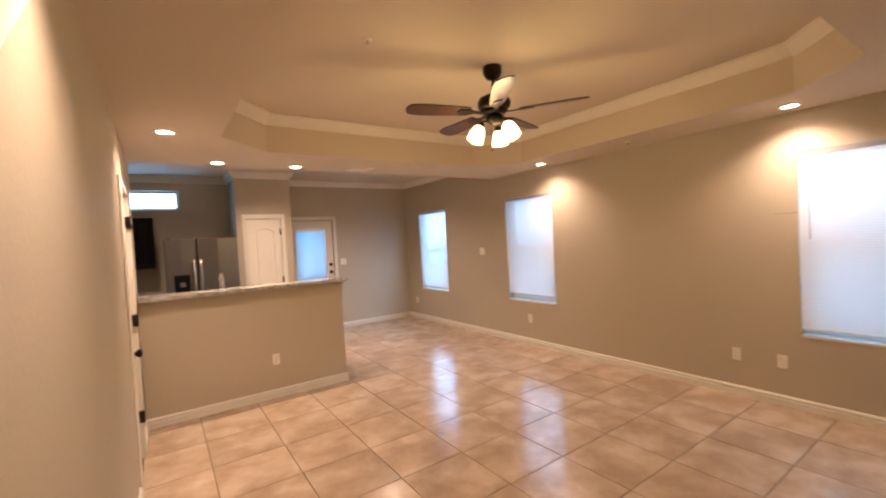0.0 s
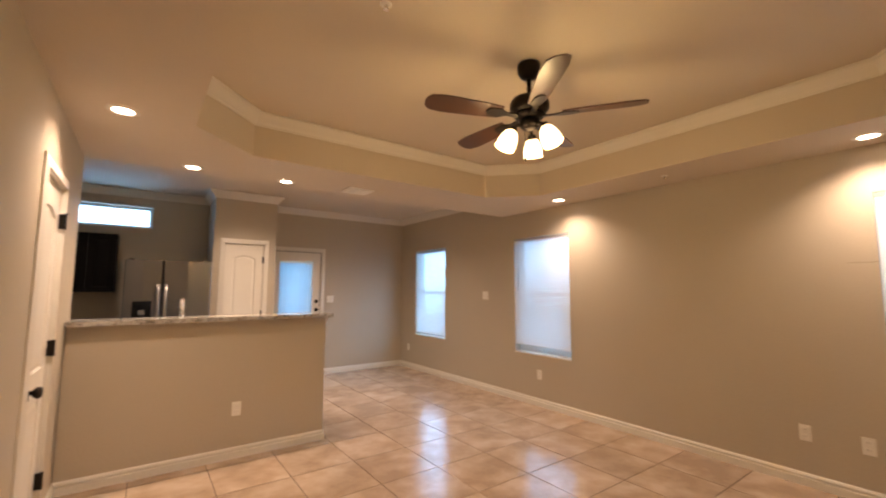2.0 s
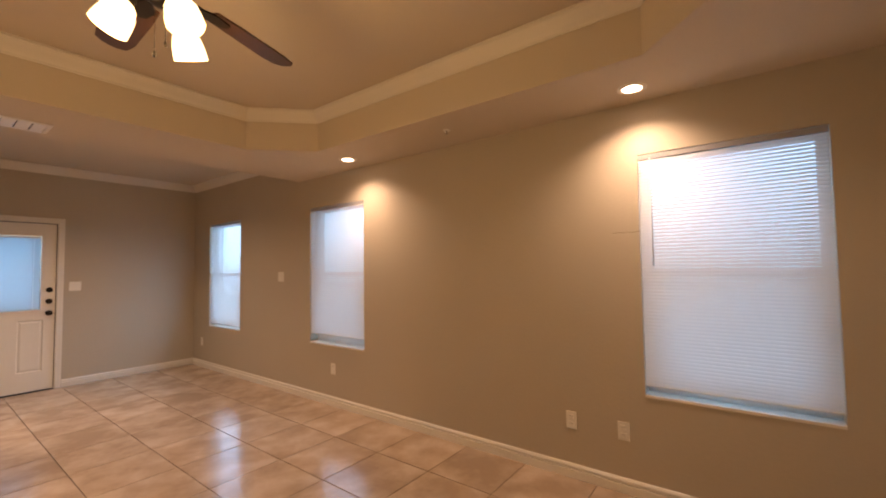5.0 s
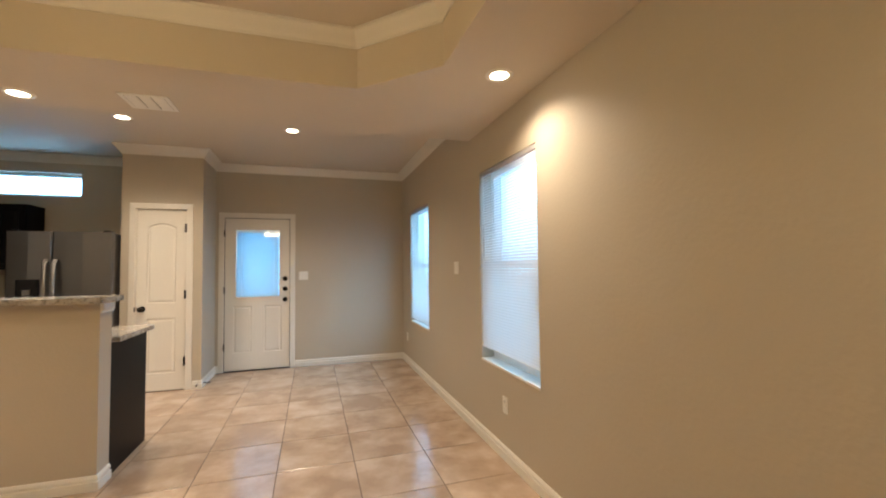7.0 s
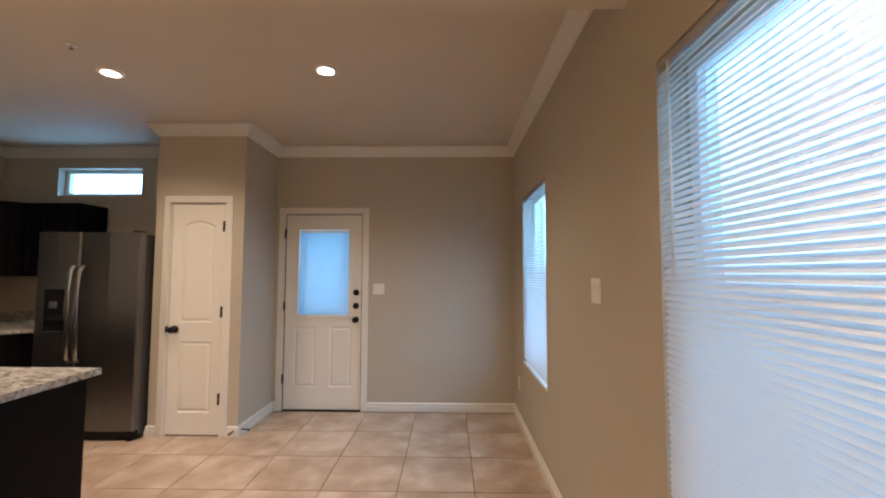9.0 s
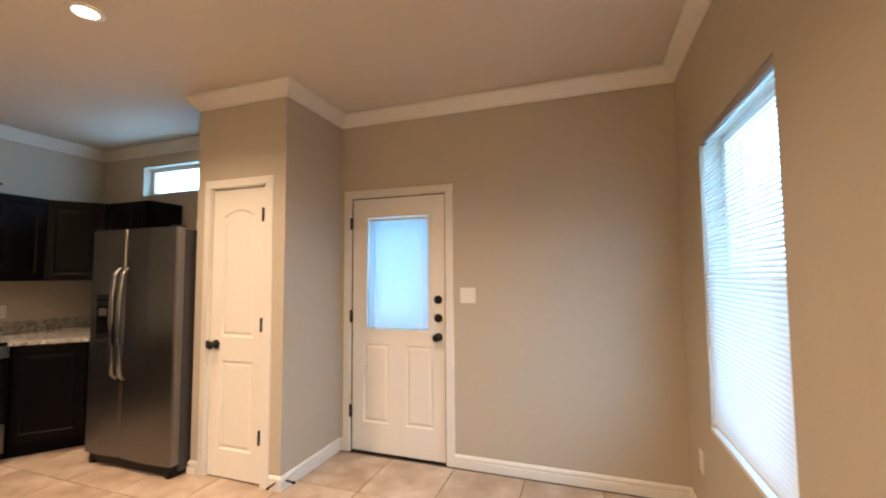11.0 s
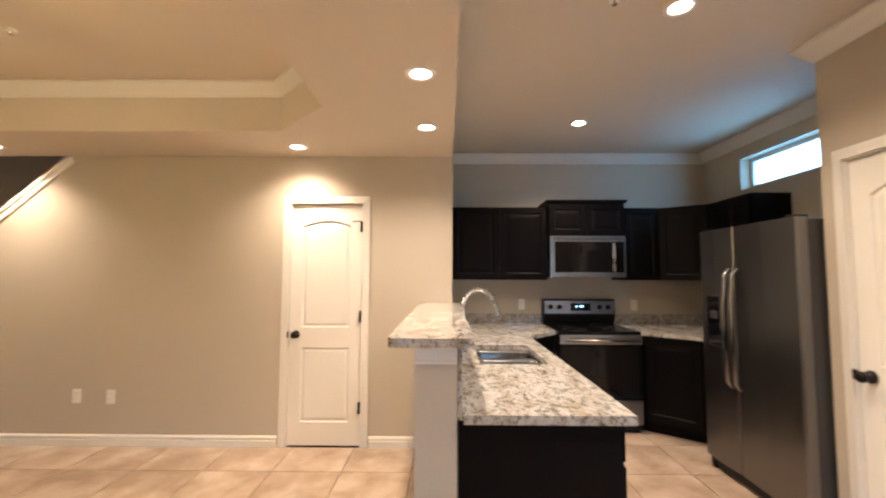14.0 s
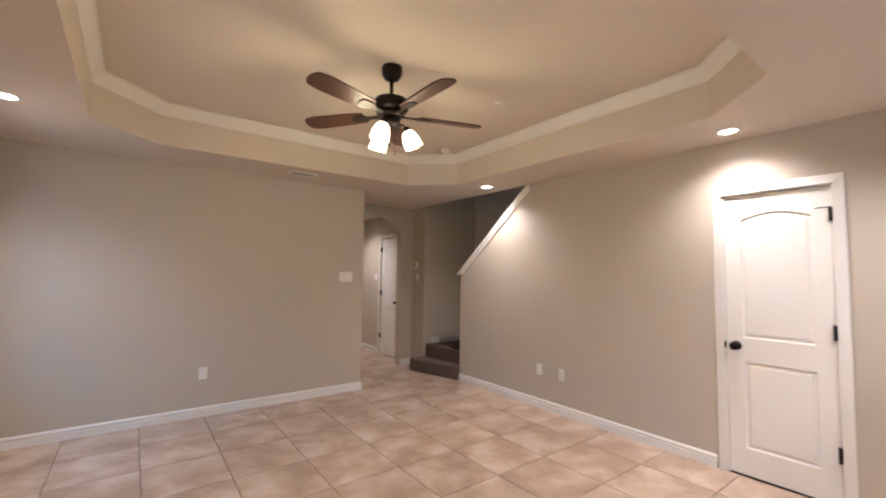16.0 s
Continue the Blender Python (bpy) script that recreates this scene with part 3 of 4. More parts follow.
def window(name, a, b, bottom, tilt):
    w, h, c = b - a, WZ1 - WZ0, (a + b) / 2
    win = thing(name, pose(XW, c, WZ0, 0, 0, -90), "white vinyl single-hung window set deep in the drywall", "window", kind="structure")
    o = w / 2
    y0, y1, f = 0.105, 0.165, 0.045
    bm = boxes((-o, -o + f, y0, y1, 0, h), (o - f, o, y0, y1, 0, h), (-o + f, o - f, y0, y1, 0, f), (-o + f, o - f, y0, y1, h - f, h))
    part("window_frame", bm, M_VINYL, win)
    part("sash_rail", boxes((-o + f, o - f, y0 + 0.004, y1 - 0.006, h * 0.5 - 0.02, h * 0.5 + 0.02)), M_VINYL, win)
    bm = boxes((-o + f, -o + f + 0.03, y0 + 0.006, y0 + 0.035, f, h * 0.5 - 0.02), (o - f - 0.03, o - f, y0 + 0.006, y0 + 0.035, f, h * 0.5 - 0.02), (-o + f + 0.03, o - f - 0.03, y0 + 0.006, y0 + 0.035, f, f + 0.03))
    part("sash", bm, M_VINYL, win)
    for z0, z1 in ((f, h * 0.5 - 0.02), (h * 0.5 + 0.02, h - f)):
        p = part("pane", boxes((-o + f, o - f, 0.128, 0.132, z0, z1)), M_GLASS, win)
        p.visible_shadow = False
    part("window_sill", boxes((-o, o, -0.004, y0, -0.012, 0.004)), M_TRIM, win, "white painted sill")
    bl = thing("window_blind", pose(XW, c, WZ0, 0, 0, -90), "white horizontal slat blind let down and tilted nearly shut", "blind", "window blinds")
    part("headrail", boxes((-o + 0.004, o - 0.004, 0.002, 0.030, h - 0.036, h - 0.006), bevel=0.002), M_HEADRAIL, bl)
    me, z, pitch = None, h - 0.046, 0.0205
    while z > bottom - WZ0 + 0.02:
        if me is None:
            me = mesh_of("slat", slat_mesh(bmesh.new(), w - 0.008, 0.0255, tilt), M_SLAT)
        sl = new("slat", me)
        sl.parent = bl
        sl.matrix_local = pose(0, 0.0135, z)
        z -= pitch
    part("bottom_rail", boxes((-o + 0.005, o - 0.005, 0.003, 0.024, z + 0.002, z + 0.014), bevel=0.003), M_VINYL, bl)
    for u in (-o * 0.72, 0.0, o * 0.72):
        part("ladder_cord", boxes((u - 0.0008, u + 0.0008, 0.0130, 0.0140, z + 0.01, h - 0.03)), M_VINYL, bl)
    part("tilt_wand", tube(bmesh.new(), [(-o + 0.07, 0.001, h - 0.03), (-o + 0.072, 0.0, h - 0.70)], 0.004, 8), M_VINYL, bl)


for k, ((a, b), bottom, tilt) in enumerate(zip(WINDOWS, (0.660, 0.715, 0.645), (51, 50, 46))):
    window("window_%d" % (k + 1), a, b, bottom, tilt)
kw = thing("window_kitchen", pose(0.032, YF, 2.251), "small high transom window over the cabinets", "window", kind="structure")
part("window_frame", boxes((-0.4575, -0.4175, 0.09, 0.15, 0, 0.30), (0.4175, 0.4575, 0.09, 0.15, 0, 0.30), (-0.4175, 0.4175, 0.09, 0.15, 0, 0.04), (-0.4175, 0.4175, 0.09, 0.15, 0.26, 0.30)), M_VINYL, kw)
p = part("pane", boxes((-0.4175, 0.4175, 0.118, 0.122, 0.04, 0.26)), M_GLASS, kw)
p.visible_shadow = False


# ---- ceiling fixtures ----
def can(x, y, z):
    c = thing("recessed_light", pose(x, y, z), "lit recessed ceiling downlight with white trim", "recessed light", "recessed lights")
    part("trim_ring", lathe(bmesh.new(), [(0.053, -0.001), (0.053, -0.006), (0.066, -0.008), (0.080, -0.004), (0.080, -0.001)], 32, False), M_PLATE, c)
    part("lens", lathe(bmesh.new(), [(0.053, -0.003), (0.053, -0.004)], 32), M_CANGLOW, c, "glowing warm white lens")


for x, y in RECESSED:
    can(x, y, Z1)
for x, y in KITCHEN_CANS:
    can(x, y, ZK)
can(0.62, -2.0, Z1)


def sprinkler(x, y, z):
    sp = thing("fire_sprinkler", pose(x, y, z), "small white ceiling fire sprinkler head", "sprinkler", "sprinklers")
    part("escutcheon", lathe(bmesh.new(), [(0.029, -0.001), (0.029, -0.003), (0.024, -0.007), (0.012, -0.008)], 20), M_PLATE, sp)
    part("head", lathe(bmesh.new(), [(0.008, -0.007), (0.008, -0.016), (0.004, -0.018), (0.004, -0.026), (0.013, -0.027), (0.013, -0.029)], 14), M_CHROME, sp)


sprinkler(1.292, 2.532, ZT)
sprinkler(1.575, 5.80, ZK)
sprinkler(4.136, 2.61, Z1)
sd = thing("smoke_detector", pose(0.87, 1.30, ZT), "round white smoke detector on the tray ceiling", "smoke detector")
part("base", lathe(bmesh.new(), [(0.060, -0.001), (0.060, -0.012)], 28), M_PLATE, sd)
part("cover", lathe(bmesh.new(), [(0.056, -0.012), (0.054, -0.030), (0.040, -0.040), (0.010, -0.042)], 28), M_PLATE, sd)


def vent(x, y, z, w, d, label, ways=9):
    v = thing("ceiling_vent", pose(x, y, z), label, "vent", "ceiling vents")
    f = 0.022
    part("frame", boxes((-w / 2, -w / 2 + f, -d / 2, d / 2, -0.009, -0.001), (w / 2 - f, w / 2, -d / 2, d / 2, -0.009, -0.001), (-w / 2 + f, w / 2 - f, -d / 2, -d / 2 + f, -0.009, -0.001), (-w / 2 + f, w / 2 - f, d / 2 - f, d / 2, -0.009, -0.001)), M_PLATE, v)
    # black sheet standing in for the unlit duct behind the slats
    part("duct_shade", boxes((-w / 2 + f, w / 2 - f, -d / 2 + f, d / 2 - f, -0.003, -0.001)), M_BLACK, v)
    n = ways
    if n == 3:
        for k in range(3):
            c = (k - 1) * (w - 2 * f) / 3
            part("slat", prism(bmesh.new(), [(c - 0.034, -0.004), (c - 0.032, -0.011), (c + 0.032, -0.011), (c + 0.034, -0.004)], "y", -d / 2 + f, d / 2 - f), M_PLATE, v)
        return
    for k in range(n):
        u = -w / 2 + f + (w - 2 * f) * (k + 0.5) / n
        lean = 0.011 if k * 2 < n else -0.011
        if k == n // 2:
            lean = 0.0
        bm = prism(bmesh.new(), [(u - 0.009 + lean * 0.2, -0.0035), (u - 0.007 + lean, -0.010), (u + 0.007 + lean, -0.010), (u + 0.009 + lean * 0.2, -0.0035)], "y", -d / 2 + f, d / 2 - f)
        # white slats coloured grey, for the shade on their slanted faces
        part("slat", bm, M_HEADRAIL, v)


vent(2.178, 4.79, Z1, 0.27, 0.25, "square white louvred air vent in the soffit", 3)
vent(2.20, 0.56, Z1, 0.28, 0.13, "narrow white air vent in the soffit, slats greyed for shade")


# ---- ceiling fan ----
fan = thing("ceiling_fan", pose(*FAN, ZT), "dark bronze five-blade ceiling fan with a lit lamp kit", "ceiling fan")
part("canopy", lathe(bmesh.new(), [(0.068, 0.0), (0.070, -0.02), (0.066, -0.055), (0.045, -0.085), (0.020, -0.095)], 28), M_BRONZE, fan)
part("downrod", lathe(bmesh.new(), [(0.013, -0.09), (0.013, -0.20)], 14), M_BRONZE, fan)
part("motor_housing", lathe(bmesh.new(), [(0.030, -0.190), (0.060, -0.205), (0.105, -0.225), (0.118, -0.250), (0.118, -0.285), (0.100, -0.305), (0.085, -0.315)], 32), M_BRONZE, fan)
part("flywheel", lathe(bmesh.new(), [(0.090, -0.315), (0.095, -0.325), (0.070, -0.345)], 28), M_BRONZE, fan)
part("switch_housing", lathe(bmesh.new(), [(0.050, -0.345), (0.062, -0.360), (0.062, -0.385), (0.040, -0.405), (0.012, -0.412)], 28), M_BRONZE, fan)
blade_me = iron_me = None
for k in range(5):
    if blade_me is None:
        bm = bmesh.new()
        outline = [(0.19, -0.052), (0.30, -0.062), (0.55, -0.072), (0.625, -0.060), (0.648, -0.030), (0.652, 0.0), (0.648, 0.030), (0.625, 0.060), (0.55, 0.072), (0.30, 0.062), (0.19, 0.052)]
        prism(bm, outline, "z", -0.004, 0.004)
        bmesh.ops.rotate(bm, verts=bm.verts[:], cent=(0, 0, 0), matrix=Matrix.Rotation(radians(12), 3, "X"))
        blade_me = mesh_of("blade", bm, M_BLADE)
        bm = bmesh.new()
        prism(bm, [(0.075, -0.022), (0.15, -0.014), (0.20, -0.040), (0.27, -0.030), (0.285, 0.0), (0.27, 0.030), (0.20, 0.040), (0.15, 0.014), (0.075, 0.022)], "z", -0.011, -0.004)
        bmesh.ops.rotate(bm, verts=bm.verts[:], cent=(0, 0, 0), matrix=Matrix.Rotation(radians(10), 3, "X"))
        iron_me = mesh_of("blade_iron", bm, M_BRONZE)
    ang = 18 + 72 * k
    for name, me in (("blade", blade_me), ("blade_iron", iron_me)):
        ob = new(name, me)
        ob.parent = fan
        ob.matrix_local = pose(0, 0, -0.325, 0, 0, ang)
        if name == "blade":
            tagged(ob, "dark walnut fan blade")
for k in range(3):
    a = radians(35 + 120 * k)
    d = Vector((math.cos(a), math.sin(a), 0))
    p0, p1, p2 = d * 0.03 + Vector((0, 0, -0.385)), d * 0.085 + Vector((0, 0, -0.392)), d * 0.105 + Vector((0, 0, -0.415))
    part("lamp_arm", tube(bmesh.new(), [p0, p1, p2], 0.009, 10), M_BRONZE, fan)
    turn = (d * 0.42 + Vector((0, 0, -0.9))).to_track_quat("Z", "Y").to_matrix()
    part("socket", lathe(bmesh.new(), [(0.022, -0.012), (0.026, 0.0), (0.026, 0.022), (0.020, 0.026)], 18, True, p2, turn), M_BRONZE, fan)
    sh = part("shade", lathe(bmesh.new(), [(0.024, 0.014), (0.040, 0.030), (0.053, 0.065), (0.058, 0.100), (0.060, 0.128), (0.057, 0.128), (0.055, 0.100), (0.050, 0.066), (0.037, 0.034), (0.022, 0.018)], 24, False, p2, turn), M_SHADE, fan, "glowing frosted glass bell shade")
    lamp = bpy.data.lights.new("fan_lamp", "POINT")
    lamp.energy, lamp.color, lamp.shadow_soft_size = FAN_POWER, BULB, 0.075
    lo = new("fan_lamp", lamp)
    lo.location = Vector((*FAN, ZT)) + p2 + turn @ Vector((0, 0, 0.16))
for dx, ln in ((0.015, 0.12), (-0.02, 0.17)):
    ch = part("pull_chain", tube(bmesh.new(), [(dx, 0.02, -0.405), (dx, 0.02, -0.405 - ln)], 0.0015, 6), M_BRONZE, fan)
    part("pull_fob", lathe(bmesh.new(), [(0.002, 0.0), (0.006, -0.008), (0.006, -0.022), (0.002, -0.028)], 10, True, (dx, 0.02, -0.405 - ln)), M_BRONZE, ch)


# ---- wall plates ----
def outlet(x, y, z, turn, where):
    o = thing("wall_outlet", pose(x, y, z, 0, 0, turn), "white duplex outlet plate on the greige " + where, "outlet", "outlets")
    part("plate", boxes((-0.036, 0.036, -0.006, 0, -0.058, 0.058), bevel=0.003), M_PLATE, o)
    for dz in (-0.024, 0.024):
        r = part("receptacle", boxes((-0.017, 0.017, -0.0085, -0.005, dz - 0.014, dz + 0.014), bevel=0.002), M_PLATE, o)
        part("slot", boxes((-0.008, -0.006, -0.0092, -0.008, dz - 0.002, dz + 0.008), (0.006, 0.008, -0.0092, -0.008, dz - 0.002, dz + 0.008)), M_BLACK, r)


def switch(x, y, z, turn, gangs, where):
    o = thing("light_switch", pose(x, y, z, 0, 0, turn), "white %s-gang rocker switch plate %s" % (("one", "two", "three")[gangs - 1], where), "switch", "light switches")
    w = 0.036 + 0.023 * (gangs - 1)
    part("plate", boxes((-w, w, -0.006, 0, -0.058, 0.058), bevel=0.003), M_PLATE, o)
    for k in range(gangs):
        c = 0.046 * (k - (gangs - 1) / 2)
        part("rocker", prism(bmesh.new(), [(-0.0055, -0.033), (-0.0070, -0.033), (-0.0105, 0.033), (-0.0055, 0.033)], "x", c - 0.0165, c + 0.0165), M_PLATE, o)


outlet(XW, 4.397, 0.380, -90, "window wall")
outlet(XW, 1.849, 0.381, -90, "window wall")
outlet(XW, 1.514, 0.380, -90, "window wall")
outlet(XW, 7.52, 0.37, -90, "wall near the far corner")
outlet(1.141, 4.868, 0.407, 0, "half wall")
outlet(0, 1.88, 0.405, 90, "stair wall")
outlet(0, 2.17, 0.400, 90, "stair wall")
outlet(2.98, YB, 0.415, 180, "back wall")
outlet(XK, 5.80, 1.115, 90, "kitchen wall over the counter")
outlet(XK, 7.02, 1.11, 90, "kitchen wall over the counter")
switch(XW, 5.388, 1.346, -90, 2, "between two windows")
switch(3.065, YF, 1.258, 0, 2, "beside the back door")
switch(1.515, YB, 1.37, 180, 3, "at the hall corner")
switch(0, -1.92, 1.355, 90, 1, "beside the hall door")
switch(0, -0.545, 1.37, 90, 1, "under the thermostat")
th = thing("thermostat", pose(0, -0.585, 1.55, 0, 0, 90), "small white wall thermostat with a dark screen", "thermostat")
part("case", boxes((-0.055, 0.055, -0.024, 0, -0.05, 0.05), bevel=0.006), M_PLATE, th)
part("screen", boxes((-0.04, 0.0, -0.0255, -0.023, -0.02, 0.03)), M_BLACK, th)

solid("wall_crack", tube(bmesh.new(), [(XW - 0.0003, 1.38 + 0.02 * k, 1.633 + 0.004 * math.sin(2.3 * k)) for k in range(9)], 0.0012, 5), M_GROUT, "hairline crack in the drywall beside the window", "wall crack", "structure")

# ---- stairs ----
st = thing("staircase", pose(0, 0, 0), "brown carpeted staircase turning up behind the stair wall", "stairs", kind="structure")


def step(x0, x1, y0, y1, z1, z0=0.0):
    part("step", boxes((x0, x1, y0, y1, z0, z1), bevel=0.018), M_CARPET, st)




def slant_step(x0, left, right, y0, y1, z0, z1):
    """A step whose front runs aslant, from x = left at y0 to x = right at y1."""
    bm = prism(bmesh.new(), [(x0, y0), (left, y0), (right, y1), (x0, y1)], "z", z0, z1)
    bmesh.ops.bevel(bm, geom=bm.edges[:], offset=0.018, segments=2, affect="EDGES", profile=0.5)
    part("step", bm, M_CARPET, st)


slant_step(-0.24, 0.25, 0.035, -0.352, 0.505, 0.0, 0.180)
slant_step(XK + 0.004, -0.03, -0.14, -0.352, 0.60, 0.0, 0.362)
for k in range(9):
    step(XK + 0.004, -0.12, 0.60 + 0.225 * k, 0.60 + 0.225 * (k + 1) + 0.03, 0.362 + 0.187 * (k + 1), max(0.0, 0.187 * k - 0.1))

# ---- half wall, bar and kitchen ----
solid("half_wall", boxes((0.003, 1.905, 4.868, 5.03, 0, 1.160)), M_WALL, "greige half wall under the raised bar", "half wall", "structure")
solid("half_wall_trim", sweep([(1.905, 5.03), (1.905, 4.868)], [(0, 1.093), (0.012, 1.093), (0.012, 1.103), (0.018, 1.110), (0.018, 1.148), (0.024, 1.160), (0, 1.160)]), M_TRIM, "painted moulding under the bar end", "trim", "structure")


def rounded(x0, x1, y0, y1, r):
    pts = []
    for cx, cy, s in ((x1 - r, y0 + r, -90), (x1 - r, y1 - r, 0)):
        pts += [(cx + r * math.cos(radians(s + a)), cy + r * math.sin(radians(s + a))) for a in range(0, 91, 15)]
    return pts + [(x0, y1), (x0, y0)]


solid("bar_top", prism(bmesh.new(), rounded(0.003, 1.958, 4.768, 5.092, 0.03), "z", 1.161, 1.196), M_GRANITE, "speckled cream and grey granite bar top on the half wall", "bar top")
SX0, SX1, SY0, SY1 = 0.42, 1.065, 5.185, 5.585
bm = bmesh.new()


def plate(bm, x0, x1, y0, y1, z0, z1, hole):
    hx0, hx1, hy0, hy1 = hole
    outer, inner = [(x0, y0), (x1, y0), (x1, y1), (x0, y1)], [(hx0, hy0), (hx1, hy0), (hx1, hy1), (hx0, hy1)]
    rows = [[bm.verts.new((*p, z)) for p in ring] for ring in (outer, inner) for z in (z0, z1)]
    ob0, ot, ib, it = rows
    for i in range(4):
        j = (i + 1) % 4
        for q in ((ob0[i], ob0[j], ot[j], ot[i]), (ib[i], ib[j], it[j], it[i]), (ot[i], ot[j], it[j], it[i]), (ob0[i], ob0[j], ib[j], ib[i])):
            bm.faces.new(q)


plate(bm, -0.05, 1.945, 5.052, 5.692, 0.880, 0.915, (SX0, SX1, SY0, SY1))
prism(bm, [(XK + 0.002, 5.037), (-0.052, 5.037), (-0.052, 5.692), (-0.38, 6.004), (XK + 0.002, 6.004)], "z", 0.880, 0.915)
solid("worktop", bm, M_GRANITE, "speckled cream and grey granite worktop with an undermount sink", "worktop")
solid("worktop", prism(bmesh.new(), [(XK + 0.002, 6.783), (-0.37, 6.783), (-0.02, 7.14), (0.232, 7.14), (0.232, YF - 0.002), (XK + 0.002, YF - 0.002)], "z", 0.880, 0.915), M_GRANITE, "speckled granite worktop in the corner beside the fridge", "worktop")
solid("backsplash", boxes((-0.05, 1.90, 5.032, 5.05, 0.88, 1.159)), M_GRANITE, "low granite upstand behind the sink", "backsplash")
solid("backsplash", boxes((XK + 0.002, XK + 0.022, 5.037, 6.012, 0.916, 1.015)), M_GRANITE, "low granite upstand on the kitchen wall", "backsplash")
bm = boxes((XK + 0.002, XK + 0.022, 6.783, YF - 0.024, 0.916, 1.015), (XK + 0.002, 0.232, YF - 0.022, YF - 0.002, 0.916, 1.015))
solid("backsplash", bm, M_GRANITE, "low granite upstand in the kitchen corner", "backsplash")

SHAKER = [(0.005, 0.004), (0.012, 0.007), (0.045, 0.002), (0.048, 0.002)]


def cab_door(parent, x0, x1, z0, z1, y=-0.02):
    """A raised-panel door on the cabinet's front, in the cabinet's own frame."""
    bm = bmesh.new()
    panelled(bm, x0, x1, z0, z1, y, 0.019, [rect(x0 + 0.055, x1 - 0.055, z0 + 0.055, z1 - 0.055)], SHAKER)
    return part("cabinet_door", bm, M_CAB, parent)


def cabinet(name, m, w, d, z0, z1, doors, label, kick=False, group="upper cabinets"):
    """A cabinet whose front is the plane y = 0 of its frame, w wide from x = 0, d deep towards +y."""
    c = thing(name, m, label, "cabinet", group)
    low = z0 + (0.10 if kick else 0)
    if kick:
        bm = boxes((0, w, 0.0, d, low, 0.62), (0, w, 0.0, 0.02, 0.62, z1), (0, w, d - 0.02, d, 0.62, z1), (0, 0.02, 0.02, d - 0.02, 0.62, z1), (w - 0.02, w, 0.02, d - 0.02, 0.62, z1))
    else:
        bm = boxes((0, w, 0.0, d, low, z1))
    if kick:
        box(bm, 0.0, w, 0.07, d, z0, z0 + 0.099)
    part("body", bm, M_CAB, c)
    for a, b, lo, hi in doors:
        cab_door(c, a, b, lo, hi)
    return c


def two(w, z0, z1):
    return [(0.006, w / 2 - 0.002, z0 + 0.006, z1 - 0.006), (w / 2 + 0.002, w - 0.006, z0 + 0.006, z1 - 0.006)]


# the frame at 90 degrees: x runs along +y, the front faces +x
cabinet("upper_cabinet", pose(-0.69, 5.04, 0, 0, 0, 90), 0.965, 0.327, 1.384, 2.125, two(0.965, 1.384, 2.125), "espresso wood upper cabinet with two raised-panel doors")
mc = cabinet("upper_cabinet", pose(-0.66, 6.012, 0, 0, 0, 90), 0.77, 0.357, 1.828, 2.160, two(0.77, 1.828, 2.160), "short espresso cabinet over the microwave with a moulded top")
part("top_moulding", boxes((-0.012, 0.782, -0.034, 0.345, 2.161, 2.175), (-0.022, 0.792, -0.046, 0.345, 2.175, 2.193), bevel=0.003), M_CAB, mc)
cabinet("upper_cabinet", pose(-0.69, 6.788, 0, 0, 0, 90), 0.352, 0.327, 1.384, 2.122, [(0.006, 0.346, 1.390, 2.116)], "narrow espresso wood upper cabinet with one door")
dc = thing("corner_cabinet", pose(0, 0, 0), "espresso wood diagonal corner upper cabinet", "cabinet", "upper cabinets")
part("body", prism(bmesh.new(), [(-0.692, 7.145), (-0.43, 7.482), (-0.43, YF - 0.003), (XK + 0.003, YF - 0.003), (XK + 0.003, 7.145)], "z", 1.384, 2.118), M_CAB, dc)
dd = cab_door(dc, 0.012, 0.41, 1.385, 2.105, -0.021)
dd.matrix_local = pose(-0.692, 7.145, 0, 0, 0, math.degrees(math.atan2(0.337, 0.262)))
cabinet("upper_cabinet", pose(-0.427, 7.482, 0), 0.567, 0.324, 1.384, 2.115, two(0.567, 1.384, 2.115), "espresso wood upper cabinet beside the fridge")

pen = cabinet("base_cabinet", pose(1.895, 5.655, 0, 0, 0, 180), 1.86, 0.62, 0.0, 0.879, [(0.02 + 0.457 * k, 0.462 + 0.457 * k, 0.13, 0.70) for k in range(4)], "espresso base cabinet of the sink peninsula", True, "base cabinets")
for k in range(4):
    part("drawer_front", boxes((0.02 + 0.457 * k, 0.462 + 0.457 * k, -0.02, -0.001, 0.72, 0.865), bevel=0.003), M_CAB, pen)
part("end_panel", boxes((-0.006, -0.0005, 0.0, 0.620, 0.0, 0.879)), M_CAB, pen, "plain dark end panel")
bc = thing("base_cabinet", pose(0, 0, 0), "espresso diagonal base cabinet beside the range", "cabinet", "base cabinets")
part("body", prism(bmesh.new(), [(XK + 0.004, 5.05), (0.02, 5.05), (0.02, 5.63), (-0.06, 5.645), (-0.40, 5.985), (-0.40, 6.005), (XK + 0.004, 6.005)], "z", 0.10, 0.879), M_CAB, bc)
part("toe_kick", prism(bmesh.new(), [(XK + 0.004, 5.05), (0.0, 5.05), (0.0, 5.56), (-0.12, 5.60), (-0.47, 5.95), (-0.47, 6.005), (XK + 0.004, 6.005)], "z", 0.0, 0.10), M_CAB, bc)
bc = thing("base_cabinet", pose(0, 0, 0), "espresso diagonal base cabinet between range and fridge", "cabinet", "base cabinets")
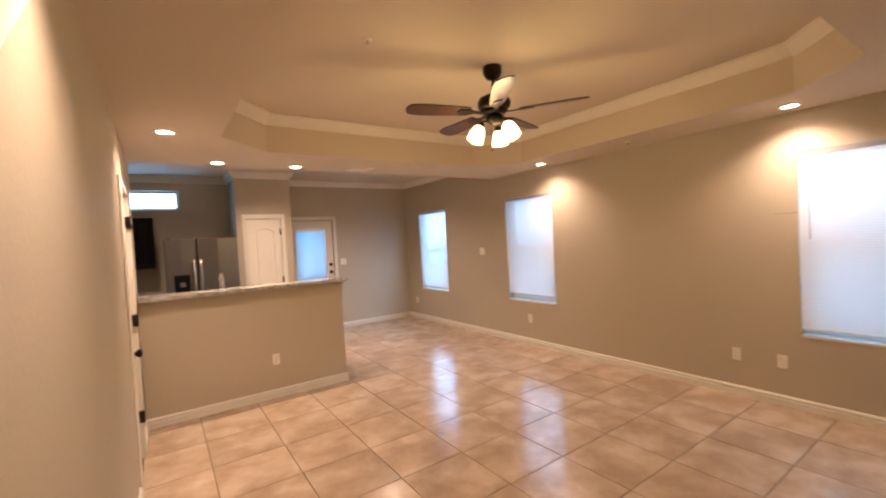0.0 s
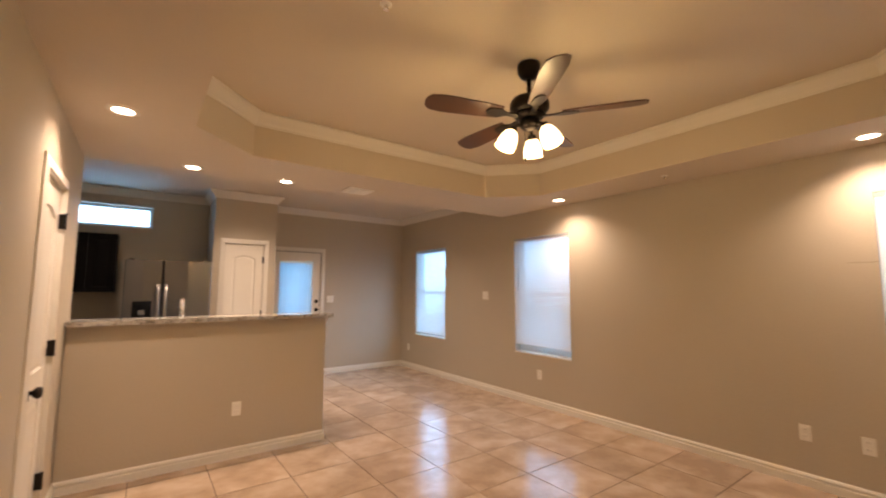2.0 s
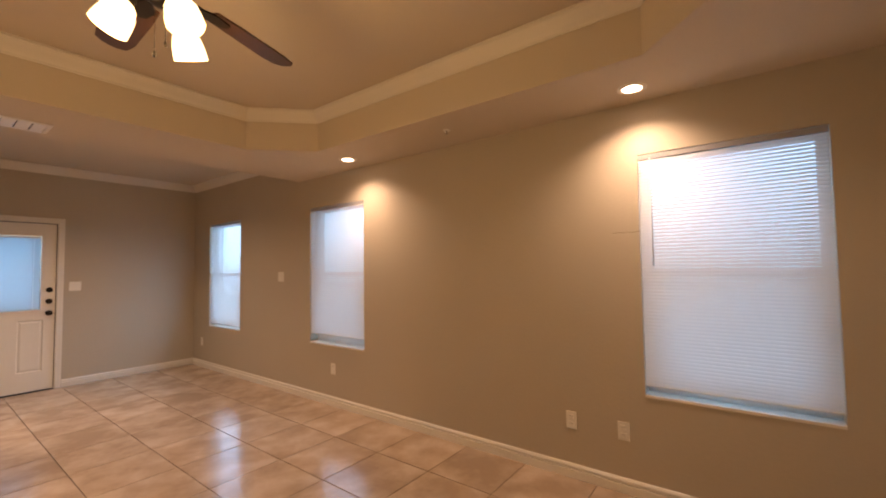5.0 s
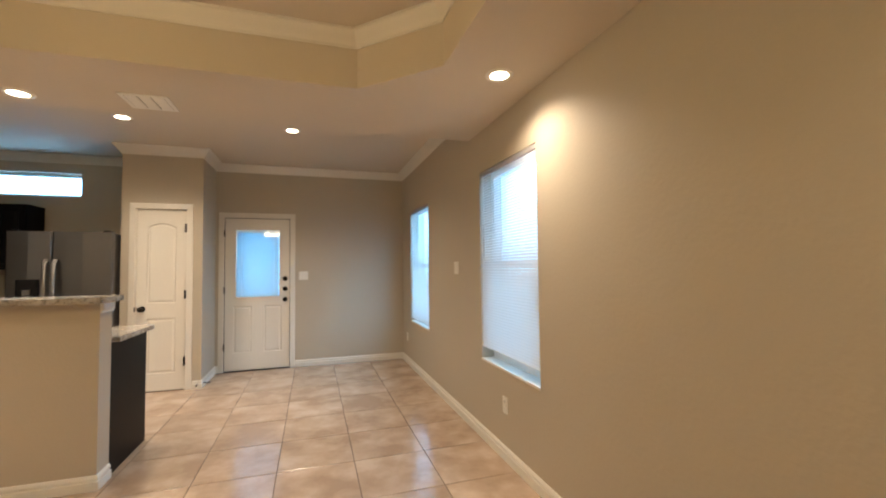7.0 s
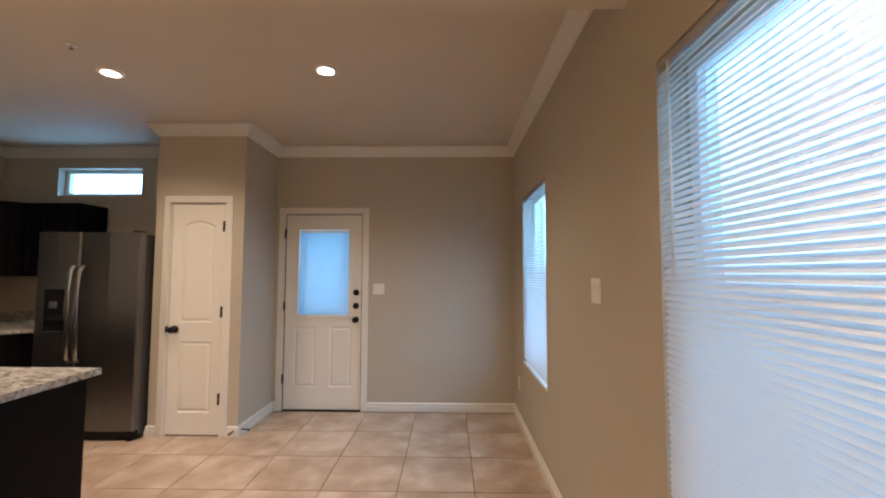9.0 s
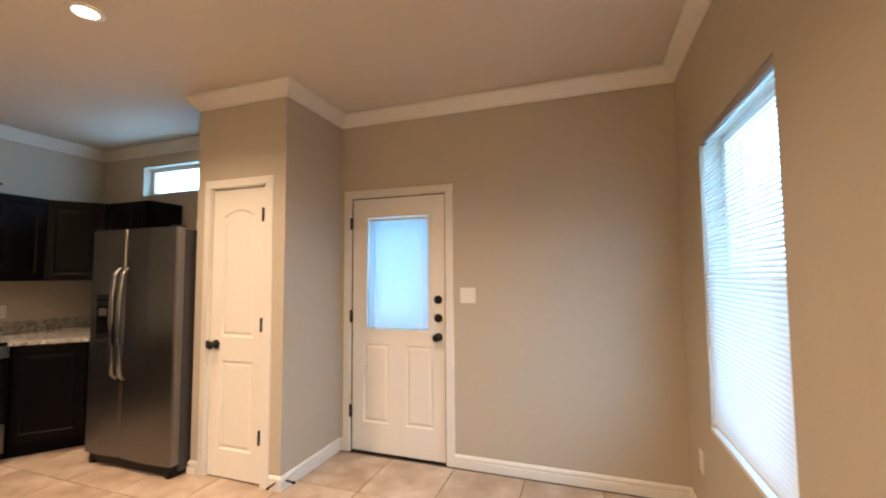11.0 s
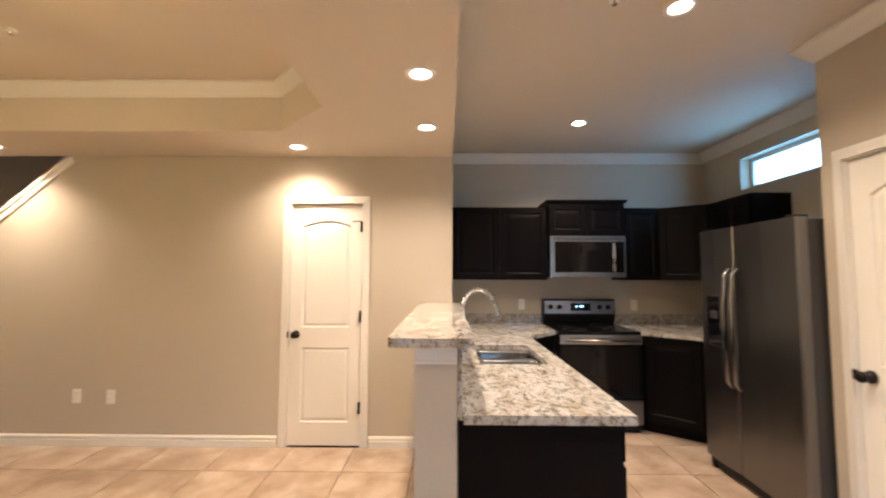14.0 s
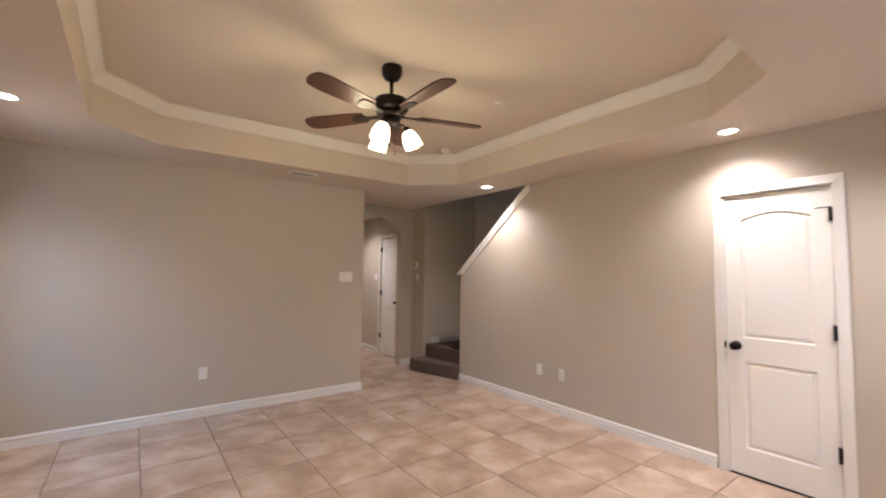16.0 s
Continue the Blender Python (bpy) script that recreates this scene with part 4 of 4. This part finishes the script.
part("body", prism(bmesh.new(), [(XK + 0.004, 6.786), (-0.40, 6.786), (-0.385, 6.80), (-0.05, 7.165), (0.228, 7.165), (0.228, YF - 0.004), (XK + 0.004, YF - 0.004)], "z", 0.10, 0.879), M_CAB, bc)
part("toe_kick", prism(bmesh.new(), [(XK + 0.004, 6.786), (-0.46, 6.786), (-0.12, 7.235), (0.228, 7.235), (0.228, YF - 0.004), (XK + 0.004, YF - 0.004)], "z", 0.0, 0.10), M_CAB, bc)
cd = cab_door(bc, 0.03, 0.475, 0.13, 0.865, -0.021)
cd.matrix_local = pose(-0.385, 6.80, 0, 0, 0, math.degrees(math.atan2(0.365, 0.335)))

# sink: two bowls
sk = thing("sink", pose(0, 0, 0.88), "stainless double-bowl undermount kitchen sink", "sink")


def bowl(x0, x1, y0, y1, deep):
    bm = bmesh.new()
    rows = []
    for inset, z, r in ((-0.02, -0.001, 0.06), (0.0, -0.001, 0.06), (0.004, -0.02, 0.06), (0.012, -deep + 0.03, 0.06), (0.05, -deep, 0.05)):
        pts = []
        for cx, cy, s in ((x1 - inset - r, y0 + inset + r, -90), (x1 - inset - r, y1 - inset - r, 0), (x0 + inset + r, y1 - inset - r, 90), (x0 + inset + r, y0 + inset + r, 180)):
            pts += [(cx + r * math.cos(radians(s + a)), cy + r * math.sin(radians(s + a))) for a in (0, 30, 60, 90)]
        rows.append([bm.verts.new((*p, z)) for p in pts])
    for lo, hi in zip(rows, rows[1:]):
        for k in range(16):
            f = bm.faces.new((lo[k], lo[(k + 1) % 16], hi[(k + 1) % 16], hi[k]))
            f.smooth = True
    bm.faces.new(rows[-1])
    b = part("bowl", bm, M_SINK, sk)
    part("drain", lathe(bmesh.new(), [(0.042, 0.0), (0.040, 0.003), (0.020, 0.002)], 18, True, ((x0 + x1) / 2, (y0 + y1) / 2, -deep + 0.001)), M_CHROME, b)


bowl(SX0 + 0.018, 0.728, SY0 + 0.002, SY1 - 0.002, 0.20)
bowl(0.762, SX1 - 0.018, SY0 + 0.002, SY1 - 0.002, 0.17)
fa = thing("faucet", pose(0.72, 5.10, 0.915), "chrome gooseneck spring kitchen faucet behind the sink", "faucet")
part("base", lathe(bmesh.new(), [(0.027, 0.0), (0.027, 0.008), (0.020, 0.014), (0.018, 0.11), (0.013, 0.12)], 20), M_CHROME, fa)
arc = [(0, 0, 0.11), (0, 0, 0.27)] + [(0, 0.105 - 0.105 * math.cos(radians(a)), 0.30 + 0.115 * math.sin(radians(a))) for a in range(0, 161, 16)]
part("gooseneck", tube(bmesh.new(), arc, 0.009, 10), M_CHROME, fa)
bm = bmesh.new()
for k in range(12):
    a = 160 * k / 11
    c = Vector((0, 0.105 - 0.105 * math.cos(radians(a)), 0.30 + 0.115 * math.sin(radians(a))))
    t = Vector((0, math.sin(radians(a)) * 0.105, math.cos(radians(a)) * 0.115)).normalized()
    tube(bm, [c - t * 0.007, c - t * 0.0045, c + t * 0.0045, c + t * 0.007], [0.010, 0.0215, 0.0215, 0.010], 12)
part("spring", bm, M_CHROME, fa)
end = Vector(arc[-1])
part("spray_head", tube(bmesh.new(), [end, end + Vector((0, 0.012, -0.03)), end + Vector((0, 0.025, -0.075)), end + Vector((0, 0.030, -0.10))], [0.012, 0.015, 0.017, 0.016], 12), M_CHROME, fa)
part("lever", tube(bmesh.new(), [(0.018, 0, 0.07), (0.045, 0.0, 0.085), (0.075, 0.0, 0.12)], 0.006, 8), M_CHROME, fa)

# range, in a frame whose x runs along +y and whose front faces +x
rg = thing("electric_range", pose(-0.345, 6.018, 0, 0, 0, 90), "stainless and black freestanding electric range with glass top", "range")
W = 0.756
part("body", boxes((0, W, 0.0, 0.655, 0.03, 0.895)), M_BLACK, rg)
part("cooktop", boxes((0.002, W - 0.002, -0.012, 0.60, 0.896, 0.915), bevel=0.004), M_BLACKGLASS, rg, "black glass cooktop")
for bx, by, r in ((0.20, 0.16, 0.105), (0.56, 0.16, 0.08), (0.20, 0.43, 0.08), (0.56, 0.43, 0.105)):
    part("burner_ring", lathe(bmesh.new(), [(r, 0.9152), (r, 0.9158), (r - 0.004, 0.9158), (r - 0.004, 0.9152)], 28, False, (bx, by, 0)), M_DARKSTEEL, rg)
od = part("oven_door", boxes((0.004, W - 0.004, -0.035, -0.001, 0.325, 0.80), bevel=0.004), M_BLACKGLASS, rg, "black glass oven door")
part("door_rim", boxes((0.004, W - 0.004, -0.037, -0.001, 0.802, 0.885), bevel=0.004), M_STEEL, rg)
bm = tube(bmesh.new(), [(0.05, -0.082, 0.842), (W - 0.05, -0.082, 0.842)], 0.013, 14)
for u in (0.07, W - 0.07):
    tube(bm, [(u, -0.035, 0.842), (u, -0.08, 0.842)], 0.010, 10)
part("handle", bm, M_STEEL, rg, "stainless bar handle")
dr = part("drawer", boxes((0.004, W - 0.004, -0.033, -0.001, 0.085, 0.300), bevel=0.006), M_DARKSTEEL, rg, "stainless storage drawer")
part("drawer_lip", boxes((0.03, W - 0.03, -0.042, -0.032, 0.262, 0.288), bevel=0.003), M_DARKSTEEL, dr)
part("kick", boxes((0.02, W - 0.02, 0.03, 0.06, 0.0, 0.08)), M_BLACK, rg)
bp = part("back_panel", prism(bmesh.new(), [(0.60, 0.916), (0.575, 1.00), (0.59, 1.165), (0.605, 1.175), (0.655, 1.175), (0.655, 0.916)], "x", 0.0, W), M_BLACK, rg)
part("panel_face", prism(bmesh.new(), [(0.574, 1.025), (0.570, 1.027), (0.583, 1.160), (0.588, 1.162)], "x", 0.012, W - 0.012), M_STEEL, rg)
part("display", prism(bmesh.new(), [(0.571, 1.055), (0.567, 1.056), (0.577, 1.135), (0.581, 1.135)], "x", 0.29, 0.50), M_BLACKGLASS, rg)
part("digits", boxes(*[(0.345 + 0.021 * k, 0.357 + 0.021 * k, 0.5675, 0.5725, 1.092, 1.112) for k in range(4) if k != 1]), M_DISPLAY, rg, "pale blue clock digits")
for u in (0.075, 0.165, W - 0.165, W - 0.075):
    part("control_knob", lathe(bmesh.new(), [(0.026, 0.0), (0.024, 0.018), (0.020, 0.024), (0.005, 0.025)], 20, True, (u, 0.577, 1.095), Matrix.Rotation(radians(84), 3, "X")), M_BLACK, rg)

mw = thing("microwave", pose(-0.622, 6.024, 1.411, 0, 0, 90), "stainless over-the-range microwave with dark glass door", "microwave")
part("body", boxes((0, 0.752, 0.03, 0.39, 0.0, 0.415)), M_BLACK, mw)
part("face_frame", boxes((0, 0.752, 0.0, 0.03, 0.36, 0.415), (0, 0.752, 0.0, 0.03, 0.0, 0.05), (0, 0.045, 0.0, 0.03, 0.05, 0.36), (0.738, 0.752, 0.0, 0.03, 0.05, 0.36)), M_STEEL, mw)
part("door_glass", boxes((0.046, 0.628, 0.003, 0.03, 0.051, 0.359)), M_BLACKGLASS, mw, "dark glass window")
part("control_panel", boxes((0.631, 0.737, 0.001, 0.03, 0.051, 0.359)), M_BLACKGLASS, mw)
bm = tube(bmesh.new(), [(0.618, -0.026, 0.055), (0.618, -0.044, 0.115), (0.618, -0.050, 0.205), (0.618, -0.044, 0.295), (0.618, -0.026, 0.355)], 0.016, 14)
for z in (0.075, 0.335):
    tube(bm, [(0.618, 0.004, z), (0.618, -0.032, z)], 0.008, 8)
part("handle", bm, M_CHROME, mw, "polished curved handle")
part("vent_grille", boxes(*[(0.03, 0.72, -0.001, 0.002, 0.372 + 0.011 * k, 0.377 + 0.011 * k) for k in range(3)]), M_BLACK, mw)

# fridge, front facing -y
fr = thing("refrigerator", pose(0.240, 6.98, 0), "stainless side-by-side refrigerator with a water dispenser", "refrigerator")
FW, FS = 0.905, 0.375
part("body", boxes((0.004, FW - 0.004, 0.07, 0.80, 0.03, 1.762), bevel=0.006), M_FRIDGE_SIDE, fr, "dark grey cabinet sides")
for a, b in ((0.0, FS), (FS + 0.008, FW)):
    bm = bmesh.new()
    pts = [(a, 0.065), (b, 0.065), (b, 0.012), (b - 0.012, 0.002), ((a + b) / 2, -0.010), (a + 0.012, 0.002), (a, 0.012)]
    prism(bm, pts, "z", 0.09, 1.774)
    dp = part("fridge_door", bm, M_DARKSTEEL, fr, "brushed stainless door")
    u = b - 0.035 if a == 0 else a + 0.035
    bm = tube(bmesh.new(), [(u, -0.010, 0.66), (u, -0.045, 0.70), (u, -0.062, 0.90), (u, -0.066, 1.08), (u, -0.062, 1.26), (u, -0.045, 1.44), (u, -0.010, 1.48)], 0.010, 12)
    for v in bm.verts:
        v.co.x = u + (v.co.x - u) * 2.1
    part("handle", bm, M_STEEL, dp, "bowed stainless handle")
ds = part("dispenser", boxes((0.095, 0.285, -0.016, 0.004, 0.90, 1.28), bevel=0.006), M_BLACKGLASS, fr, "black water dispenser")
part("dispenser_panel", boxes((0.11, 0.27, -0.020, -0.014, 1.19, 1.265)), M_BLACKGLASS, ds)
part("spout", boxes((0.16, 0.22, -0.036, -0.014, 1.12, 1.175), bevel=0.004), M_STEEL, ds)
part("drip_tray", boxes((0.115, 0.265, -0.030, -0.014, 0.91, 0.925)), M_DARKSTEEL, ds)
for u in (0.03, FW - 0.09):
    part("hinge_cover", boxes((u, u + 0.06, 0.01, 0.10, 1.775, 1.790), bevel=0.004), M_BLACK, fr)
part("grille", boxes((0.02, FW - 0.02, 0.03, 0.07, 0.02, 0.085)), M_BLACK, fr)
for u in (0.03, FW - 0.07):
    part("foot", boxes((u, u + 0.04, 0.02, 0.09, 0.0, 0.05), bevel=0.004), M_BLACK, fr)

# spring door stops on the pantry corner
for x, y, turn in ((1.935, 7.103, 0), (1.982, 7.155, 90)):
    ds = thing("door_stop", pose(x, y, 0.055, 0, 0, turn), "small dark spring door stop on the baseboard", "door stop", "door stops")
    bm = tube(bmesh.new(), [(0, 0.0, 0), (0, -0.055, -0.004)], 0.006, 8)
    part("spring", bm, M_BRONZE, ds)
    part("tip", tube(bmesh.new(), [(0, -0.055, -0.004), (0, -0.070, -0.005)], 0.009, 8), M_BLACK, ds)


# ---- floor tiles, last ----
def tile_material():
    m = M_TILE
    t = m.node_tree
    info = t.nodes.new("ShaderNodeObjectInfo")
    sc = t.nodes.new("ShaderNodeMath")
    sc.operation = "MULTIPLY"
    sc.inputs[1].default_value = 60.0
    t.links.new(info.outputs["Random"], sc.inputs[0])
    for n in t.nodes:
        if n.type == "MAPPING":
            t.links.new(sc.outputs[0], n.inputs["Location"])
        if n.type == "TEX_NOISE" and n.inputs["Scale"].default_value < 5:
            cloud = n
        if n.type == "VECT_MATH":
            tint = n
    cloud.inputs["Detail"].default_value, cloud.inputs["Roughness"].default_value, cloud.inputs["Distortion"].default_value = 6, 0.55, 0.15
    ramp = t.nodes.new("ShaderNodeValToRGB")
    e = ramp.color_ramp.elements
    e[0].position, e[0].color = 0.37, (0.37, 0.262, 0.182, 1)
    e[1].position, e[1].color = 0.64, (0.535, 0.412, 0.31, 1)
    mid = e.new(0.50)
    mid.color = (0.45, 0.33, 0.236, 1)
    t.links.new(cloud.outputs[0], ramp.inputs[0])
    t.links.new(ramp.outputs[0], tint.inputs[0])


tile_material()
M_TILE.node_tree.nodes["Principled BSDF"].inputs["Specular IOR Level"].default_value = 0.75
PITCH, GX, GY, GAP = 0.508, 0.420, 0.160, 0.0031


def tile_mesh(w, d):
    bm = bmesh.new()
    a, b, c = 0.0, 0.0020, 0.0007
    low = [bm.verts.new((x, y, -0.012)) for x, y in ((-w / 2, -d / 2), (w / 2, -d / 2), (w / 2, d / 2), (-w / 2, d / 2))]
    mid = [bm.verts.new((x, y, -c)) for x, y in ((-w / 2, -d / 2), (w / 2, -d / 2), (w / 2, d / 2), (-w / 2, d / 2))]
    high = [bm.verts.new((x, y, a)) for x, y in ((-w / 2 + b, -d / 2 + b), (w / 2 - b, -d / 2 + b), (w / 2 - b, d / 2 - b), (-w / 2 + b, d / 2 - b))]
    for lo, hi in ((low, mid), (mid, high)):
        for i in range(4):
            bm.faces.new((lo[i], lo[(i + 1) % 4], hi[(i + 1) % 4], hi[i]))
    bm.faces.new(high)
    return mesh_of("floor_tile", bm, M_TILE)


full = {}
for i in range(-3, 9):
    for j in range(-8, 16):
        x0, x1, y0, y1 = GX + PITCH * i, GX + PITCH * (i + 1), GY + PITCH * j, GY + PITCH * (j + 1)
        west, east = (XK, XW) if j >= 9 else ((0.0, XW) if j >= 0 else (-0.02, 1.31))
        x0, x1, y0, y1 = max(x0, west), min(x1, east), max(y0, -3.41), min(y1, YF)
        if x1 - x0 < 0.03 or y1 - y0 < 0.03:
            continue
        w, d = round(x1 - x0 - 2 * GAP, 4), round(y1 - y0 - 2 * GAP, 4)
        if (w, d) not in full:
            full[w, d] = tile_mesh(w, d)
        ob = new("floor_tile", full[w, d])
        ob.parent = floor
        ob.location = ((x0 + x1) / 2, (y0 + y1) / 2, 0.0)
